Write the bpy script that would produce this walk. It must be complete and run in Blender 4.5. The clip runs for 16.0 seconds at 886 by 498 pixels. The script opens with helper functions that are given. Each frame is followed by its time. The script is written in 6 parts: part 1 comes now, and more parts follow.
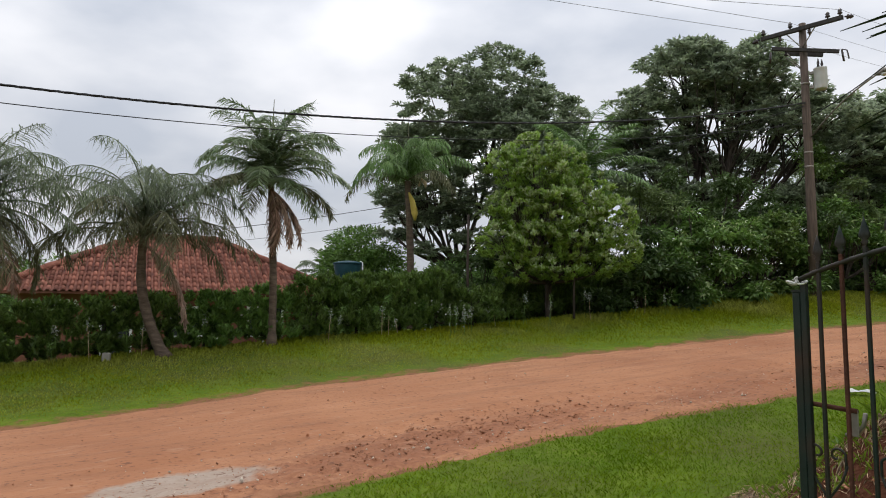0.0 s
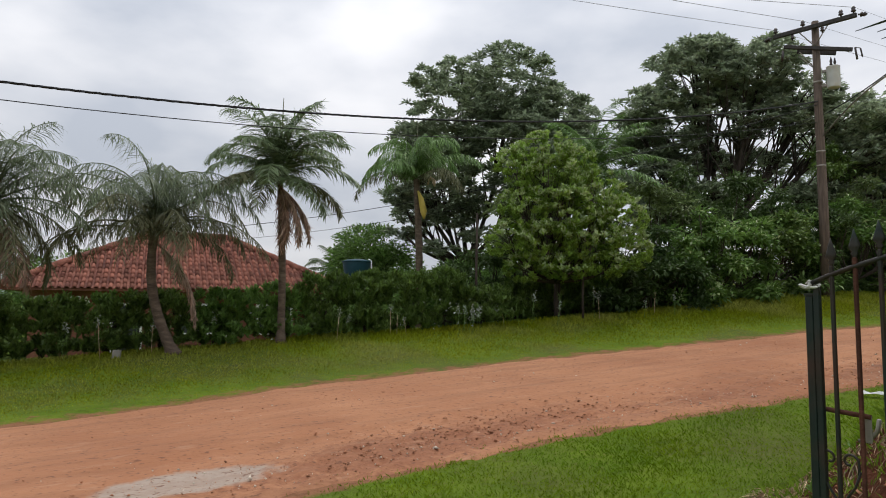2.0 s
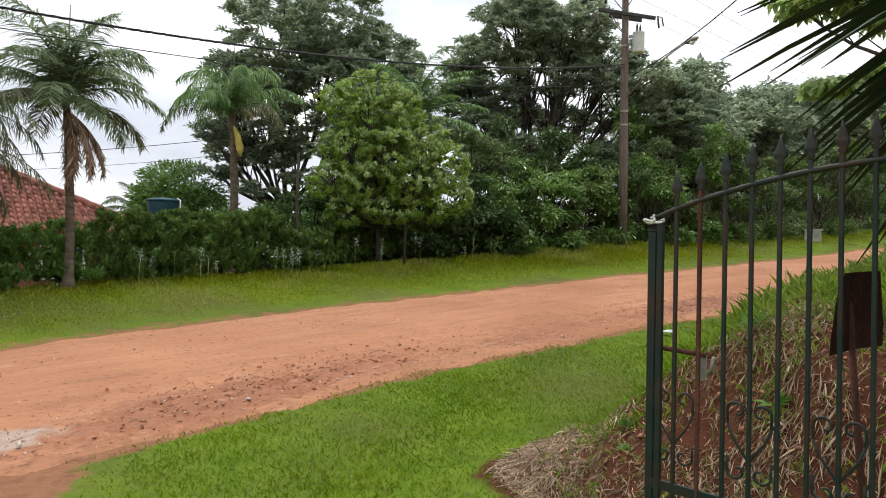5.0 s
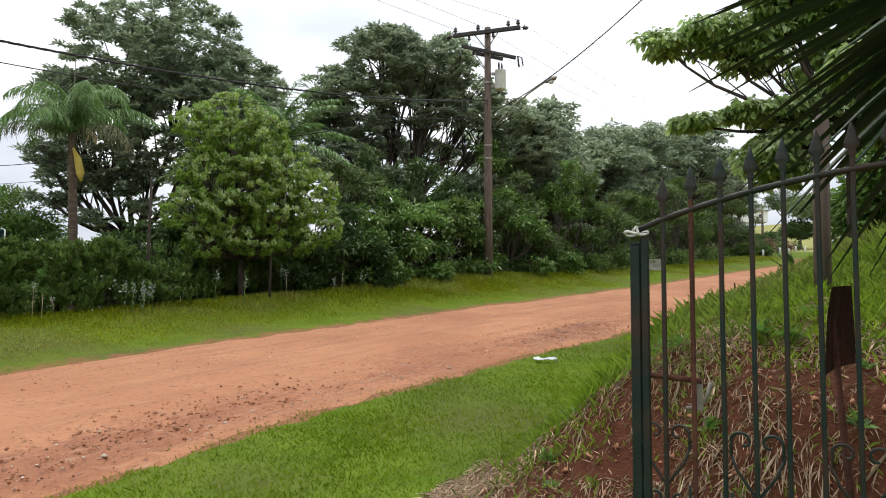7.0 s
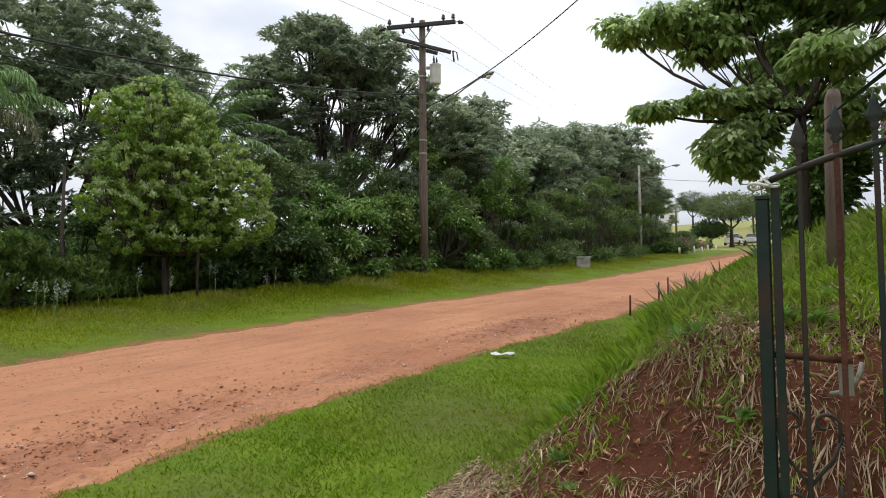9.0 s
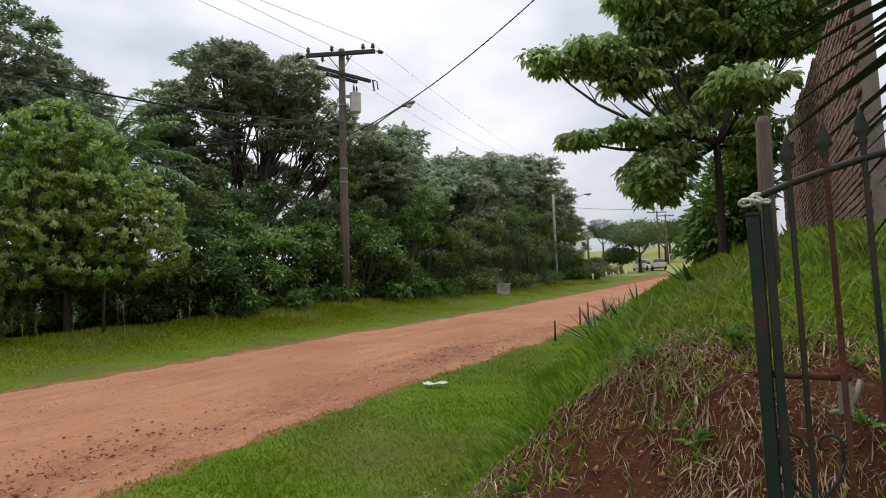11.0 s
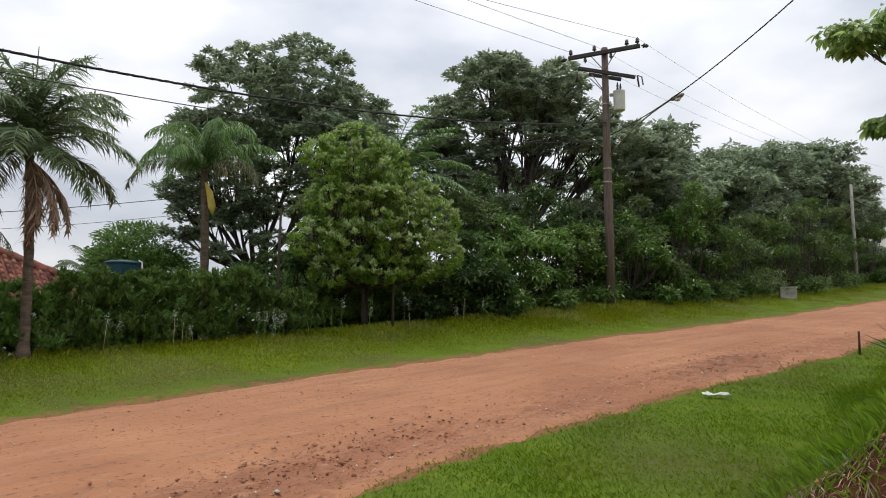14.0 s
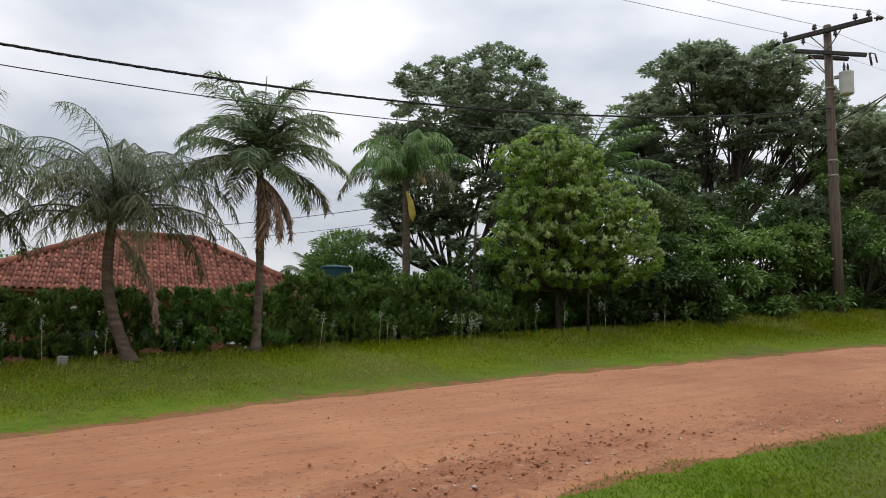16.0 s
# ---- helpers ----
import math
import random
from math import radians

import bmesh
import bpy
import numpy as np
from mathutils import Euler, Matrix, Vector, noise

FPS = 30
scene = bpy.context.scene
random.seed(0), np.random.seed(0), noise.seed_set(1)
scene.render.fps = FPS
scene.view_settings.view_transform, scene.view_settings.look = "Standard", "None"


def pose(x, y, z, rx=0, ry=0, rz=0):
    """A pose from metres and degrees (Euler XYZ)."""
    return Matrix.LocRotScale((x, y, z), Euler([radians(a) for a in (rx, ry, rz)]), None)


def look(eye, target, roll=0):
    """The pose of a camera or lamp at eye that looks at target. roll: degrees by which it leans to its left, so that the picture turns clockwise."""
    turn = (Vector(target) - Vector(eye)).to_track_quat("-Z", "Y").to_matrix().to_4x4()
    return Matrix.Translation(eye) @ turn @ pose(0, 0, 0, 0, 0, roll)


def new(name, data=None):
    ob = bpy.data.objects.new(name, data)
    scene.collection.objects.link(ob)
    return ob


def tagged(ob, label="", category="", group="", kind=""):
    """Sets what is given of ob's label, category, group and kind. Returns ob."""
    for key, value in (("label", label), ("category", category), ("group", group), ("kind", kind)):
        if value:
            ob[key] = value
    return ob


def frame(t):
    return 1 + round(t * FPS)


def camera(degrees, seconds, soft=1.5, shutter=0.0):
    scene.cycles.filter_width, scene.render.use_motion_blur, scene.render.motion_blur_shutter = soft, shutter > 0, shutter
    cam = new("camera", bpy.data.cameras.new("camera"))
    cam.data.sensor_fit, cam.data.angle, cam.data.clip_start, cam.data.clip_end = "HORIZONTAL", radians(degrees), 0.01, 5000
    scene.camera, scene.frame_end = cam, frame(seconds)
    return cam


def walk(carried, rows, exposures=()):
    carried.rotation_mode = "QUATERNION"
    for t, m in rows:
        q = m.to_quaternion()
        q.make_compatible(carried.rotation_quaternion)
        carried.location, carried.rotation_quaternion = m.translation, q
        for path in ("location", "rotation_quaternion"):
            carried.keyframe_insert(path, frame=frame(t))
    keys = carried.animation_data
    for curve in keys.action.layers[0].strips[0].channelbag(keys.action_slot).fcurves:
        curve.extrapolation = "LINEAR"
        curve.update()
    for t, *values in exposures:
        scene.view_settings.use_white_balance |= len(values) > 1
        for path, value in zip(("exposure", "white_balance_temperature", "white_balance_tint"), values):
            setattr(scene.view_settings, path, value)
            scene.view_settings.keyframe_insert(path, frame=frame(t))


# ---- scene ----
cam = camera(67.07, 16.0, soft=1.0)
# seconds, eye x y z, yaw, pitch, roll
PATH = [
    (0, -0.006, -0.008, 1.503, 1.27, 5.05, 0.19),
    (0.5, -0.010, -0.016, 1.508, -0.25, 5.36, 0.09),
    (1, -0.025, 0.006, 1.502, 1.77, 4.13, -0.26),
    (1.5, -0.013, 0.000, 1.509, 2.39, 4.49, 0.49),
    (2, -0.004, 0.006, 1.517, 2.03, 4.89, 0.46),
    (2.5, 0.015, 0.005, 1.518, -2.59, 4.67, 0.25),
    (3, 0.026, 0.040, 1.509, -6.60, 3.70, 0.24),
    (3.5, 0.013, 0.022, 1.509, -10.11, 2.77, 0.78),
    (3.7, -0.005, 0.031, 1.506, -11.23, 2.58, 0.80),
    (5.8, 0.008, 0.640, 1.433, -15.79, -0.14, 1.56),
    (6, -0.021, 0.684, 1.425, -18.30, 1.01, 0.52),
    (6.5, -0.099, 0.807, 1.446, -22.56, 0.03, 0.14),
    (7, -0.184, 0.845, 1.425, -25.32, 3.48, 0.25),
    (7.5, -0.145, 1.020, 1.418, -27.70, 3.91, 1.21),
    (8, -0.255, 1.140, 1.380, -30.35, 3.79, 0.06),
    (8.5, -0.293, 1.299, 1.371, -29.64, 2.26, 0.54),
    (9, -0.366, 1.431, 1.340, -32.00, 3.48, -0.28),
    (9.2, -0.347, 1.471, 1.350, -33.97, 3.38, 0.35),
    (11.3, -0.475, 1.644, 1.333, -39.14, 6.24, -1.82),
    (11.5, -0.520, 1.622, 1.352, -35.77, 6.38, -2.36),
    (12, -0.565, 1.631, 1.356, -28.56, 6.54, -2.08),
    (12.5, -0.549, 1.625, 1.363, -24.94, 6.13, -2.39),
    (13, -0.557, 1.624, 1.344, -22.04, 5.74, -1.00),
    (13.5, -0.573, 1.619, 1.370, -20.25, 5.48, -0.69),
    (14, -0.620, 1.591, 1.368, -17.03, 6.10, 0.27),
    (14.5, -0.593, 1.599, 1.351, -12.02, 6.19, 0.27),
    (15, -0.588, 1.574, 1.374, -8.08, 6.22, 0.54),
    (15.5, -0.574, 1.574, 1.366, -4.83, 6.56, 0.97),
    (16, -0.617, 1.605, 1.333, -0.44, 6.30, 1.52),
]
walk(cam, [(t, pose(x, y, z, 90 + p, 0, w) @ pose(0, 0, 0, 0, 0, r)) for t, x, y, z, w, p, r in PATH],
     exposures=[(0, -0.13), (1.5, -0.15), (2, -0.18), (3, -0.06), (3.5, 0.23), (6.5, 0.4), (7, 0.38), (8, 0.27), (9, 0.22), (11.5, -0.08), (12.5, -0.05), (13.5, -0.03), (16, -0.12)])

# ---- world, sun, exposure ----
world = bpy.data.worlds.new("overcast_sky")
scene.world = world
world.use_nodes = True
wn, wl = world.node_tree.nodes, world.node_tree.links
sky = wn.new("ShaderNodeTexSky")
sky.sky_type, sky.sun_disc = "NISHITA", False
sky.sun_elevation, sky.sun_rotation = radians(58), radians(20)
sky.air_density, sky.dust_density = 1.0, 2.0
sky_dim = wn.new("ShaderNodeVectorMath")
sky_dim.operation = "SCALE"
sky_dim.inputs["Scale"].default_value = 0.08
wl.new(sky.outputs[0], sky_dim.inputs[0])
w_co = wn.new("ShaderNodeTexCoord")
w_map = wn.new("ShaderNodeMapping")
w_map.inputs["Scale"].default_value = (1.6, 1.6, 3.4)
wl.new(w_co.outputs["Generated"], w_map.inputs["Vector"])
w_noise = wn.new("ShaderNodeTexNoise")
w_noise.inputs["Scale"].default_value, w_noise.inputs["Detail"].default_value = 2.1, 6
w_noise.inputs["Roughness"].default_value = 0.45
wl.new(w_map.outputs[0], w_noise.inputs["Vector"])
w_ramp = wn.new("ShaderNodeValToRGB")
w_ramp.color_ramp.elements[0].position, w_ramp.color_ramp.elements[0].color = 0.38, (0.58, 0.62, 0.70, 1)
w_ramp.color_ramp.elements[1].position, w_ramp.color_ramp.elements[1].color = 0.68, (1.0, 1.0, 1.03, 1)
wl.new(w_noise.outputs[0], w_ramp.inputs[0])
w_mix = wn.new("ShaderNodeMix")
w_mix.data_type = "RGBA"
w_mix.inputs["Factor"].default_value = 0.9
wl.new(sky_dim.outputs[0], w_mix.inputs["A"])
wl.new(w_ramp.outputs[0], w_mix.inputs["B"])
# an overcast sky is brighter towards the zenith
w_sep = wn.new("ShaderNodeSeparateXYZ")
wl.new(w_co.outputs["Generated"], w_sep.inputs[0])
w_gain = wn.new("ShaderNodeMapRange")
w_gain.inputs[3].default_value, w_gain.inputs[4].default_value = 0.92, 1.9
wl.new(w_sep.outputs["Z"], w_gain.inputs[0])
w_mul = wn.new("ShaderNodeVectorMath")
w_mul.operation = "SCALE"
wl.new(w_mix.outputs["Result"], w_mul.inputs[0])
wl.new(w_gain.outputs[0], w_mul.inputs["Scale"])
wl.new(w_mul.outputs[0], wn["Background"].inputs[0])
wn["Background"].inputs[1].default_value = 0.95
sun = new("sun", bpy.data.lights.new("sun", "SUN"))
sun.data.energy, sun.data.angle, sun.data.color = 1.1, radians(25), (1.0, 0.97, 0.92)
sun.matrix_world = look((0, 0, 50), (-8, -23, 0))

# ---- materials ----


def mat(name, a, b, scale=4.0, rough=0.9, bump=0.0, bump_scale=40.0, c=None, c_scale=0.6, island=0.0, metal=0.0,
        translucent=0.0, spec=0.3, stretch=(1, 1, 1), objrand=0.0):
    """Two noises blend colours a, b and a third, c; island or objrand varies the value piece by piece."""
    m = bpy.data.materials.new(name)
    m.use_nodes = True
    n, l = m.node_tree.nodes, m.node_tree.links
    bs = n["Principled BSDF"]
    co = n.new("ShaderNodeTexCoord")
    mp = n.new("ShaderNodeMapping")
    mp.inputs["Scale"].default_value = stretch
    l.new(co.outputs["Object"], mp.inputs["Vector"])

    def noise_of(s, det=4):
        t = n.new("ShaderNodeTexNoise")
        t.inputs["Scale"].default_value, t.inputs["Detail"].default_value = s, det
        l.new(mp.outputs[0], t.inputs["Vector"])
        return t.outputs[0]

    def ramp(src, lo, hi):
        r = n.new("ShaderNodeMapRange")
        r.inputs[1].default_value, r.inputs[2].default_value = lo, hi
        l.new(src, r.inputs[0])
        return r.outputs[0]

    def mix(f, p, q):
        x = n.new("ShaderNodeMix")
        x.data_type = "RGBA"
        l.new(f, x.inputs["Factor"])
        for k, v in (("A", p), ("B", q)):
            if isinstance(v, tuple):
                x.inputs[k].default_value = (*v, 1)
            else:
                l.new(v, x.inputs[k])
        return x.outputs["Result"]

    col = mix(ramp(noise_of(scale), 0.32, 0.68), a, b)
    if c:
        col = mix(ramp(noise_of(c_scale, 5), 0.45, 0.72), col, c)
    if island or objrand:
        if island:
            rnd = n.new("ShaderNodeNewGeometry").outputs["Random Per Island"]
        else:
            rnd = n.new("ShaderNodeObjectInfo").outputs["Random"]
        hsv = n.new("ShaderNodeHueSaturation")
        r = n.new("ShaderNodeMapRange")
        k = island or objrand
        r.inputs[3].default_value, r.inputs[4].default_value = 1 - k, 1 + k
        l.new(rnd, r.inputs[0])
        l.new(r.outputs[0], hsv.inputs["Value"])
        l.new(col, hsv.inputs["Color"])
        col = hsv.outputs[0]
    l.new(col, bs.inputs["Base Color"])
    bs.inputs["Roughness"].default_value, bs.inputs["Metallic"].default_value = rough, metal
    bs.inputs["Specular IOR Level"].default_value = spec
    if bump:
        bp = n.new("ShaderNodeBump")
        bp.inputs["Strength"].default_value, bp.inputs["Distance"].default_value = bump, 0.02
        l.new(noise_of(bump_scale, 6), bp.inputs["Height"])
        l.new(bp.outputs[0], bs.inputs["Normal"])
    if translucent:
        tr = n.new("ShaderNodeBsdfTranslucent")
        l.new(col, tr.inputs[0])
        ms = n.new("ShaderNodeMixShader")
        ms.inputs[0].default_value = translucent
        l.new(bs.outputs[0], ms.inputs[1])
        l.new(tr.outputs[0], ms.inputs[2])
        l.new(ms.outputs[0], n["Material Output"].inputs[0])
    return m


def masked(m, attribute, other, sharp=(0.35, 0.65), noise_scale=3.0, amount=0.5):
    """Blend another colour pair into a material where a mesh attribute (what covers the ground there) says so, with a ragged edge."""
    n, l = m.node_tree.nodes, m.node_tree.links
    bs = n["Principled BSDF"]
    src = bs.inputs["Base Color"].links[0].from_socket
    at = n.new("ShaderNodeAttribute")
    at.attribute_name = attribute
    co = n.new("ShaderNodeTexCoord")
    t = n.new("ShaderNodeTexNoise")
    t.inputs["Scale"].default_value, t.inputs["Detail"].default_value = noise_scale, 7
    t.inputs["Roughness"].default_value = 0.65
    l.new(co.outputs["Object"], t.inputs["Vector"])
    sub = n.new("ShaderNodeMath")
    sub.operation = "MULTIPLY_ADD"
    l.new(t.outputs[0], sub.inputs[0])
    sub.inputs[1].default_value = amount * 2
    l.new(at.outputs["Fac"], sub.inputs[2])
    r = n.new("ShaderNodeMapRange")
    r.inputs[1].default_value, r.inputs[2].default_value = sharp[0] + amount, sharp[1] + amount
    l.new(sub.outputs[0], r.inputs[0])
    t2 = n.new("ShaderNodeTexNoise")
    t2.inputs["Scale"].default_value, t2.inputs["Detail"].default_value = 14, 6
    l.new(co.outputs["Object"], t2.inputs["Vector"])
    mx2 = n.new("ShaderNodeMix")
    mx2.data_type = "RGBA"
    l.new(t2.outputs[0], mx2.inputs["Factor"])
    mx2.inputs["A"].default_value, mx2.inputs["B"].default_value = (*other[0], 1), (*other[1], 1)
    mx = n.new("ShaderNodeMix")
    mx.data_type = "RGBA"
    l.new(r.outputs[0], mx.inputs["Factor"])
    l.new(src, mx.inputs["A"])
    l.new(mx2.outputs["Result"], mx.inputs["B"])
    l.new(mx.outputs["Result"], bs.inputs["Base Color"])
    return m


def speckle(m, colour, scale, lo, hi, stretch=(1, 1, 1), turn=0.0, most=1.0, bump=0.0):
    """Scatters specks or streaks of another colour over a material, with relief."""
    n, l = m.node_tree.nodes, m.node_tree.links
    bs = n["Principled BSDF"]
    src = bs.inputs["Base Color"].links[0].from_socket
    co, mp, t, r, mx = (n.new("ShaderNode" + k) for k in ("TexCoord", "Mapping", "TexNoise", "MapRange", "Mix"))
    l.new(co.outputs["Object"], mp.inputs["Vector"])
    mp.vector_type = "TEXTURE"
    mp.inputs["Rotation"].default_value, mp.inputs["Scale"].default_value = (0, 0, turn), stretch
    l.new(mp.outputs[0], t.inputs["Vector"])
    t.inputs["Scale"].default_value, t.inputs["Detail"].default_value = scale, 5
    l.new(t.outputs[0], r.inputs[0])
    r.inputs[1].default_value, r.inputs[2].default_value, r.inputs[4].default_value = lo, hi, most
    mx.data_type = "RGBA"
    l.new(r.outputs[0], mx.inputs["Factor"])
    l.new(src, mx.inputs["A"])
    mx.inputs["B"].default_value = (*colour, 1)
    l.new(mx.outputs["Result"], bs.inputs["Base Color"])
    if bump:
        bp = n.new("ShaderNodeBump")
        bp.inputs["Strength"].default_value, bp.inputs["Distance"].default_value = bump, 0.015
        l.new(t.outputs[0], bp.inputs["Height"])
        if bs.inputs["Normal"].links:
            l.new(bs.inputs["Normal"].links[0].from_socket, bp.inputs["Normal"])
        l.new(bp.outputs[0], bs.inputs["Normal"])


M_GROUND = mat("turf", (0.09, 0.155, 0.01), (0.14, 0.2, 0.018), 2.2, 0.95, 0.6, 60, (0.1, 0.11, 0.03), 0.5, spec=0.1)
masked(M_GROUND, "soil", ((0.05, 0.017, 0.009), (0.135, 0.051, 0.027)), (0.4, 0.6), 4.0, 0.4)
masked(M_GROUND, "margin", ((0.2, 0.09, 0.045), (0.33, 0.16, 0.085)), (0.4, 0.6), 4.0, 0.5)
masked(M_GROUND, "pasture", ((0.22, 0.24, 0.07), (0.36, 0.34, 0.13)), (0.4, 0.6), 0.15, 0.3)
M_ROAD = mat("packed_dirt", (0.4, 0.18, 0.09), (0.465, 0.22, 0.112), 0.9, 0.95, 0.7, 16, (0.33, 0.135, 0.065), 0.35)
masked(M_ROAD, "loose", ((0.235, 0.092, 0.048), (0.385, 0.172, 0.088)), (0.38, 0.68), 9.0, 0.8)
masked(M_ROAD, "dark_patch", ((0.17, 0.072, 0.042), (0.27, 0.125, 0.072)), (0.35, 0.75), 11.0, 0.5)
masked(M_ROAD, "puddle", ((0.36, 0.27, 0.205), (0.45, 0.36, 0.29)), (0.38, 0.62), 4.0, 0.45)
speckle(M_ROAD, (0.25, 0.115, 0.064), 2.2, 0.48, 0.7, (4, 0.5, 1), 0.46, 0.5, 0.3)
speckle(M_ROAD, (0.17, 0.08, 0.05), 24.0, 0.6, 0.67, (1.8, 1, 1), 0.46, 0.8, 0.9)
speckle(M_ROAD, (0.50, 0.30, 0.19), 7.0, 0.60, 0.75, (2.5, 0.7, 1), 0.46, 0.4, 0.3)
speckle(M_GROUND, (0.05, 0.024, 0.016), 9.0, 0.52, 0.66, (1, 1, 1), 0, 0.25, 1.0)
speckle(M_GROUND, (0.24, 0.13, 0.085), 22.0, 0.6, 0.7, (1, 1, 1), 0, 0.3, 0.8)
M_CLOD = mat("dirt_clods", (0.29, 0.128, 0.068), (0.42, 0.2, 0.11), 8, 0.95, island=0.4)
M_PEBBLE = mat("pale_pebbles", (0.5, 0.42, 0.33), (0.6, 0.52, 0.42), 8, 0.9, island=0.3)
M_GRASS = mat("grass_blades", (0.125, 0.205, 0.007), (0.2, 0.275, 0.013), 1.2, 0.9, spec=0.06, c=(0.13, 0.23, 0.016), c_scale=0.9, island=0.35, translucent=0.35)
M_GRASS_BANK = mat("bank_grass_blades", (0.15, 0.27, 0.018), (0.23, 0.34, 0.03), 1.2, 0.85, spec=0.1, c=(0.22, 0.26, 0.07), c_scale=0.9, island=0.4, translucent=0.35)
M_GRASS_FAR = mat("verge_grass", (0.175, 0.215, 0.008), (0.26, 0.275, 0.016), 0.7, 0.9, spec=0.06, c=(0.33, 0.34, 0.08), c_scale=0.5, island=0.35, translucent=0.35)
M_STRAW = mat("dry_straw", (0.4, 0.29, 0.18), (0.6, 0.46, 0.32), 3, 0.9, island=0.45)
M_BARK = mat("grey_brown_bark", (0.04, 0.03, 0.024), (0.085, 0.066, 0.052), 6, 0.95, 0.8, 30, stretch=(1, 1, 0.3))
M_PALMTRUNK = mat("palm_trunk_bark", (0.085, 0.06, 0.045), (0.17, 0.125, 0.09), 5, 0.95, 0.9, 14, stretch=(1, 1, 3))
M_ARM = mat("dark_weathered_arm_wood", (0.042, 0.038, 0.038), (0.082, 0.075, 0.072), 8, 0.9, 0.5, 40, stretch=(3, 3, 0.25))
M_POLE = mat("weathered_pole_wood", (0.1, 0.074, 0.06), (0.175, 0.132, 0.106), 8, 0.9, 0.5, 40, stretch=(3, 3, 0.25))
M_LEAF_DARK = mat("dark_tree_leaves", (0.25, 0.305, 0.2), (0.34, 0.4, 0.25), 0.5, 0.34, island=0.45, translucent=0.45, spec=0.5)
M_LEAF_ROW = mat("grey_green_leaves", (0.26, 0.32, 0.21), (0.35, 0.42, 0.265), 0.4, 0.34, island=0.45, translucent=0.45, spec=0.5)
M_LEAF_BUSH = mat("fresh_green_leaves", (0.2, 0.33, 0.05), (0.31, 0.44, 0.09), 0.9, 0.38, island=0.4, translucent=0.5, spec=0.5)
M_LEAF_HEDGE = mat("hedge_leaves", (0.09, 0.155, 0.03), (0.14, 0.215, 0.048), 0.8, 0.5, island=0.45, translucent=0.38, spec=0.5)
# darkened copy of the hedge leaves: undergrowth shade put into the colour
M_LEAF_DARKENED = mat("shade_darkened_leaves", (0.055, 0.1, 0.028), (0.095, 0.15, 0.045), 0.6, 0.5, island=0.45, translucent=0.35, spec=0.4)
M_LEAF_UNDER = mat("undergrowth_leaves", (0.12, 0.175, 0.06), (0.18, 0.24, 0.085), 0.5, 0.45, island=0.45, translucent=0.4, spec=0.5)
M_LEAF_SHRUB = mat("shrub_leaves", (0.11, 0.21, 0.04), (0.16, 0.27, 0.06), 0.6, 0.5, island=0.45, translucent=0.38, spec=0.5)
M_LEAF_BROAD = mat("broad_green_leaves", (0.27, 0.39, 0.12), (0.38, 0.5, 0.18), 1.2, 0.38, island=0.4, translucent=0.6, spec=0.5)
M_NEWLEAF = mat("pale_new_leaves", (0.35, 0.46, 0.18), (0.5, 0.58, 0.32), 2, 0.45, island=0.25, translucent=0.3)
M_FROND = mat("palm_frond_green", (0.115, 0.15, 0.075), (0.175, 0.22, 0.115), 2, 0.4, island=0.35, translucent=0.3, spec=0.5)
M_FROND_MID = mat("palm_frond_mid_green", (0.15, 0.21, 0.1), (0.22, 0.29, 0.14), 2, 0.4, island=0.35, translucent=0.35, spec=0.5)
M_FROND_BRIGHT = mat("palm_frond_bright", (0.12, 0.22, 0.06), (0.18, 0.29, 0.085), 2, 0.5, island=0.3, translucent=0.3)
M_FROND_OLD = mat("palm_frond_olive", (0.1, 0.105, 0.05), (0.15, 0.15, 0.075), 2, 0.6, island=0.35, translucent=0.2)
M_FROND_DEAD = mat("palm_frond_dead", (0.26, 0.17, 0.12), (0.42, 0.29, 0.22), 2, 0.9, island=0.3)
M_YELLOW = mat("yellow_palm_spathe", (0.45, 0.33, 0.06), (0.55, 0.42, 0.10), 5, 0.7, island=0.3)
M_YUCCA = mat("yucca_leaf", (0.022, 0.045, 0.02), (0.04, 0.07, 0.03), 3, 0.45, island=0.35, spec=0.5)
M_AGAVE = mat("agave_leaf", (0.07, 0.14, 0.06), (0.11, 0.19, 0.08), 3, 0.5, island=0.3)
M_GATE = mat("dark_green_gate_paint", (0.008, 0.018, 0.014), (0.014, 0.028, 0.021), 10, 0.5, 0.15, 60, (0.045, 0.022, 0.015), 5.0)
M_RUST = mat("rusted_steel", (0.06, 0.024, 0.016), (0.11, 0.042, 0.026), 12, 0.9, 0.5, 50, (0.05, 0.02, 0.014), 2.0)
M_STEEL = mat("worn_steel", (0.22, 0.2, 0.17), (0.35, 0.32, 0.28), 14, 0.55, 0.2, 60, metal=0.6)
M_ROPE = mat("white_rope", (0.6, 0.58, 0.54), (0.75, 0.73, 0.7), 20, 0.9)
M_TILE = mat("clay_roof_tile", (0.16, 0.05, 0.034), (0.4, 0.17, 0.115), 3, 0.9, 0.3, 40, (0.12, 0.05, 0.04), 1.4, objrand=0.5)
M_TILE_JOINED = mat("clay_roof_tile_rows", (0.16, 0.05, 0.034), (0.4, 0.17, 0.115), 3, 0.9, 0.3, 40, (0.12, 0.05, 0.04), 1.4, island=0.5)
M_HOUSE = mat("red_brown_house_wall", (0.17, 0.07, 0.045), (0.24, 0.10, 0.065), 2, 0.9, 0.2, 30)
M_WHITE = mat("white_paint", (0.75, 0.74, 0.72), (0.82, 0.81, 0.8), 5, 0.7)
M_TANK = mat("blue_tank_plastic", (0.014, 0.06, 0.08), (0.026, 0.085, 0.11), 3, 0.5, 0.1, 20)
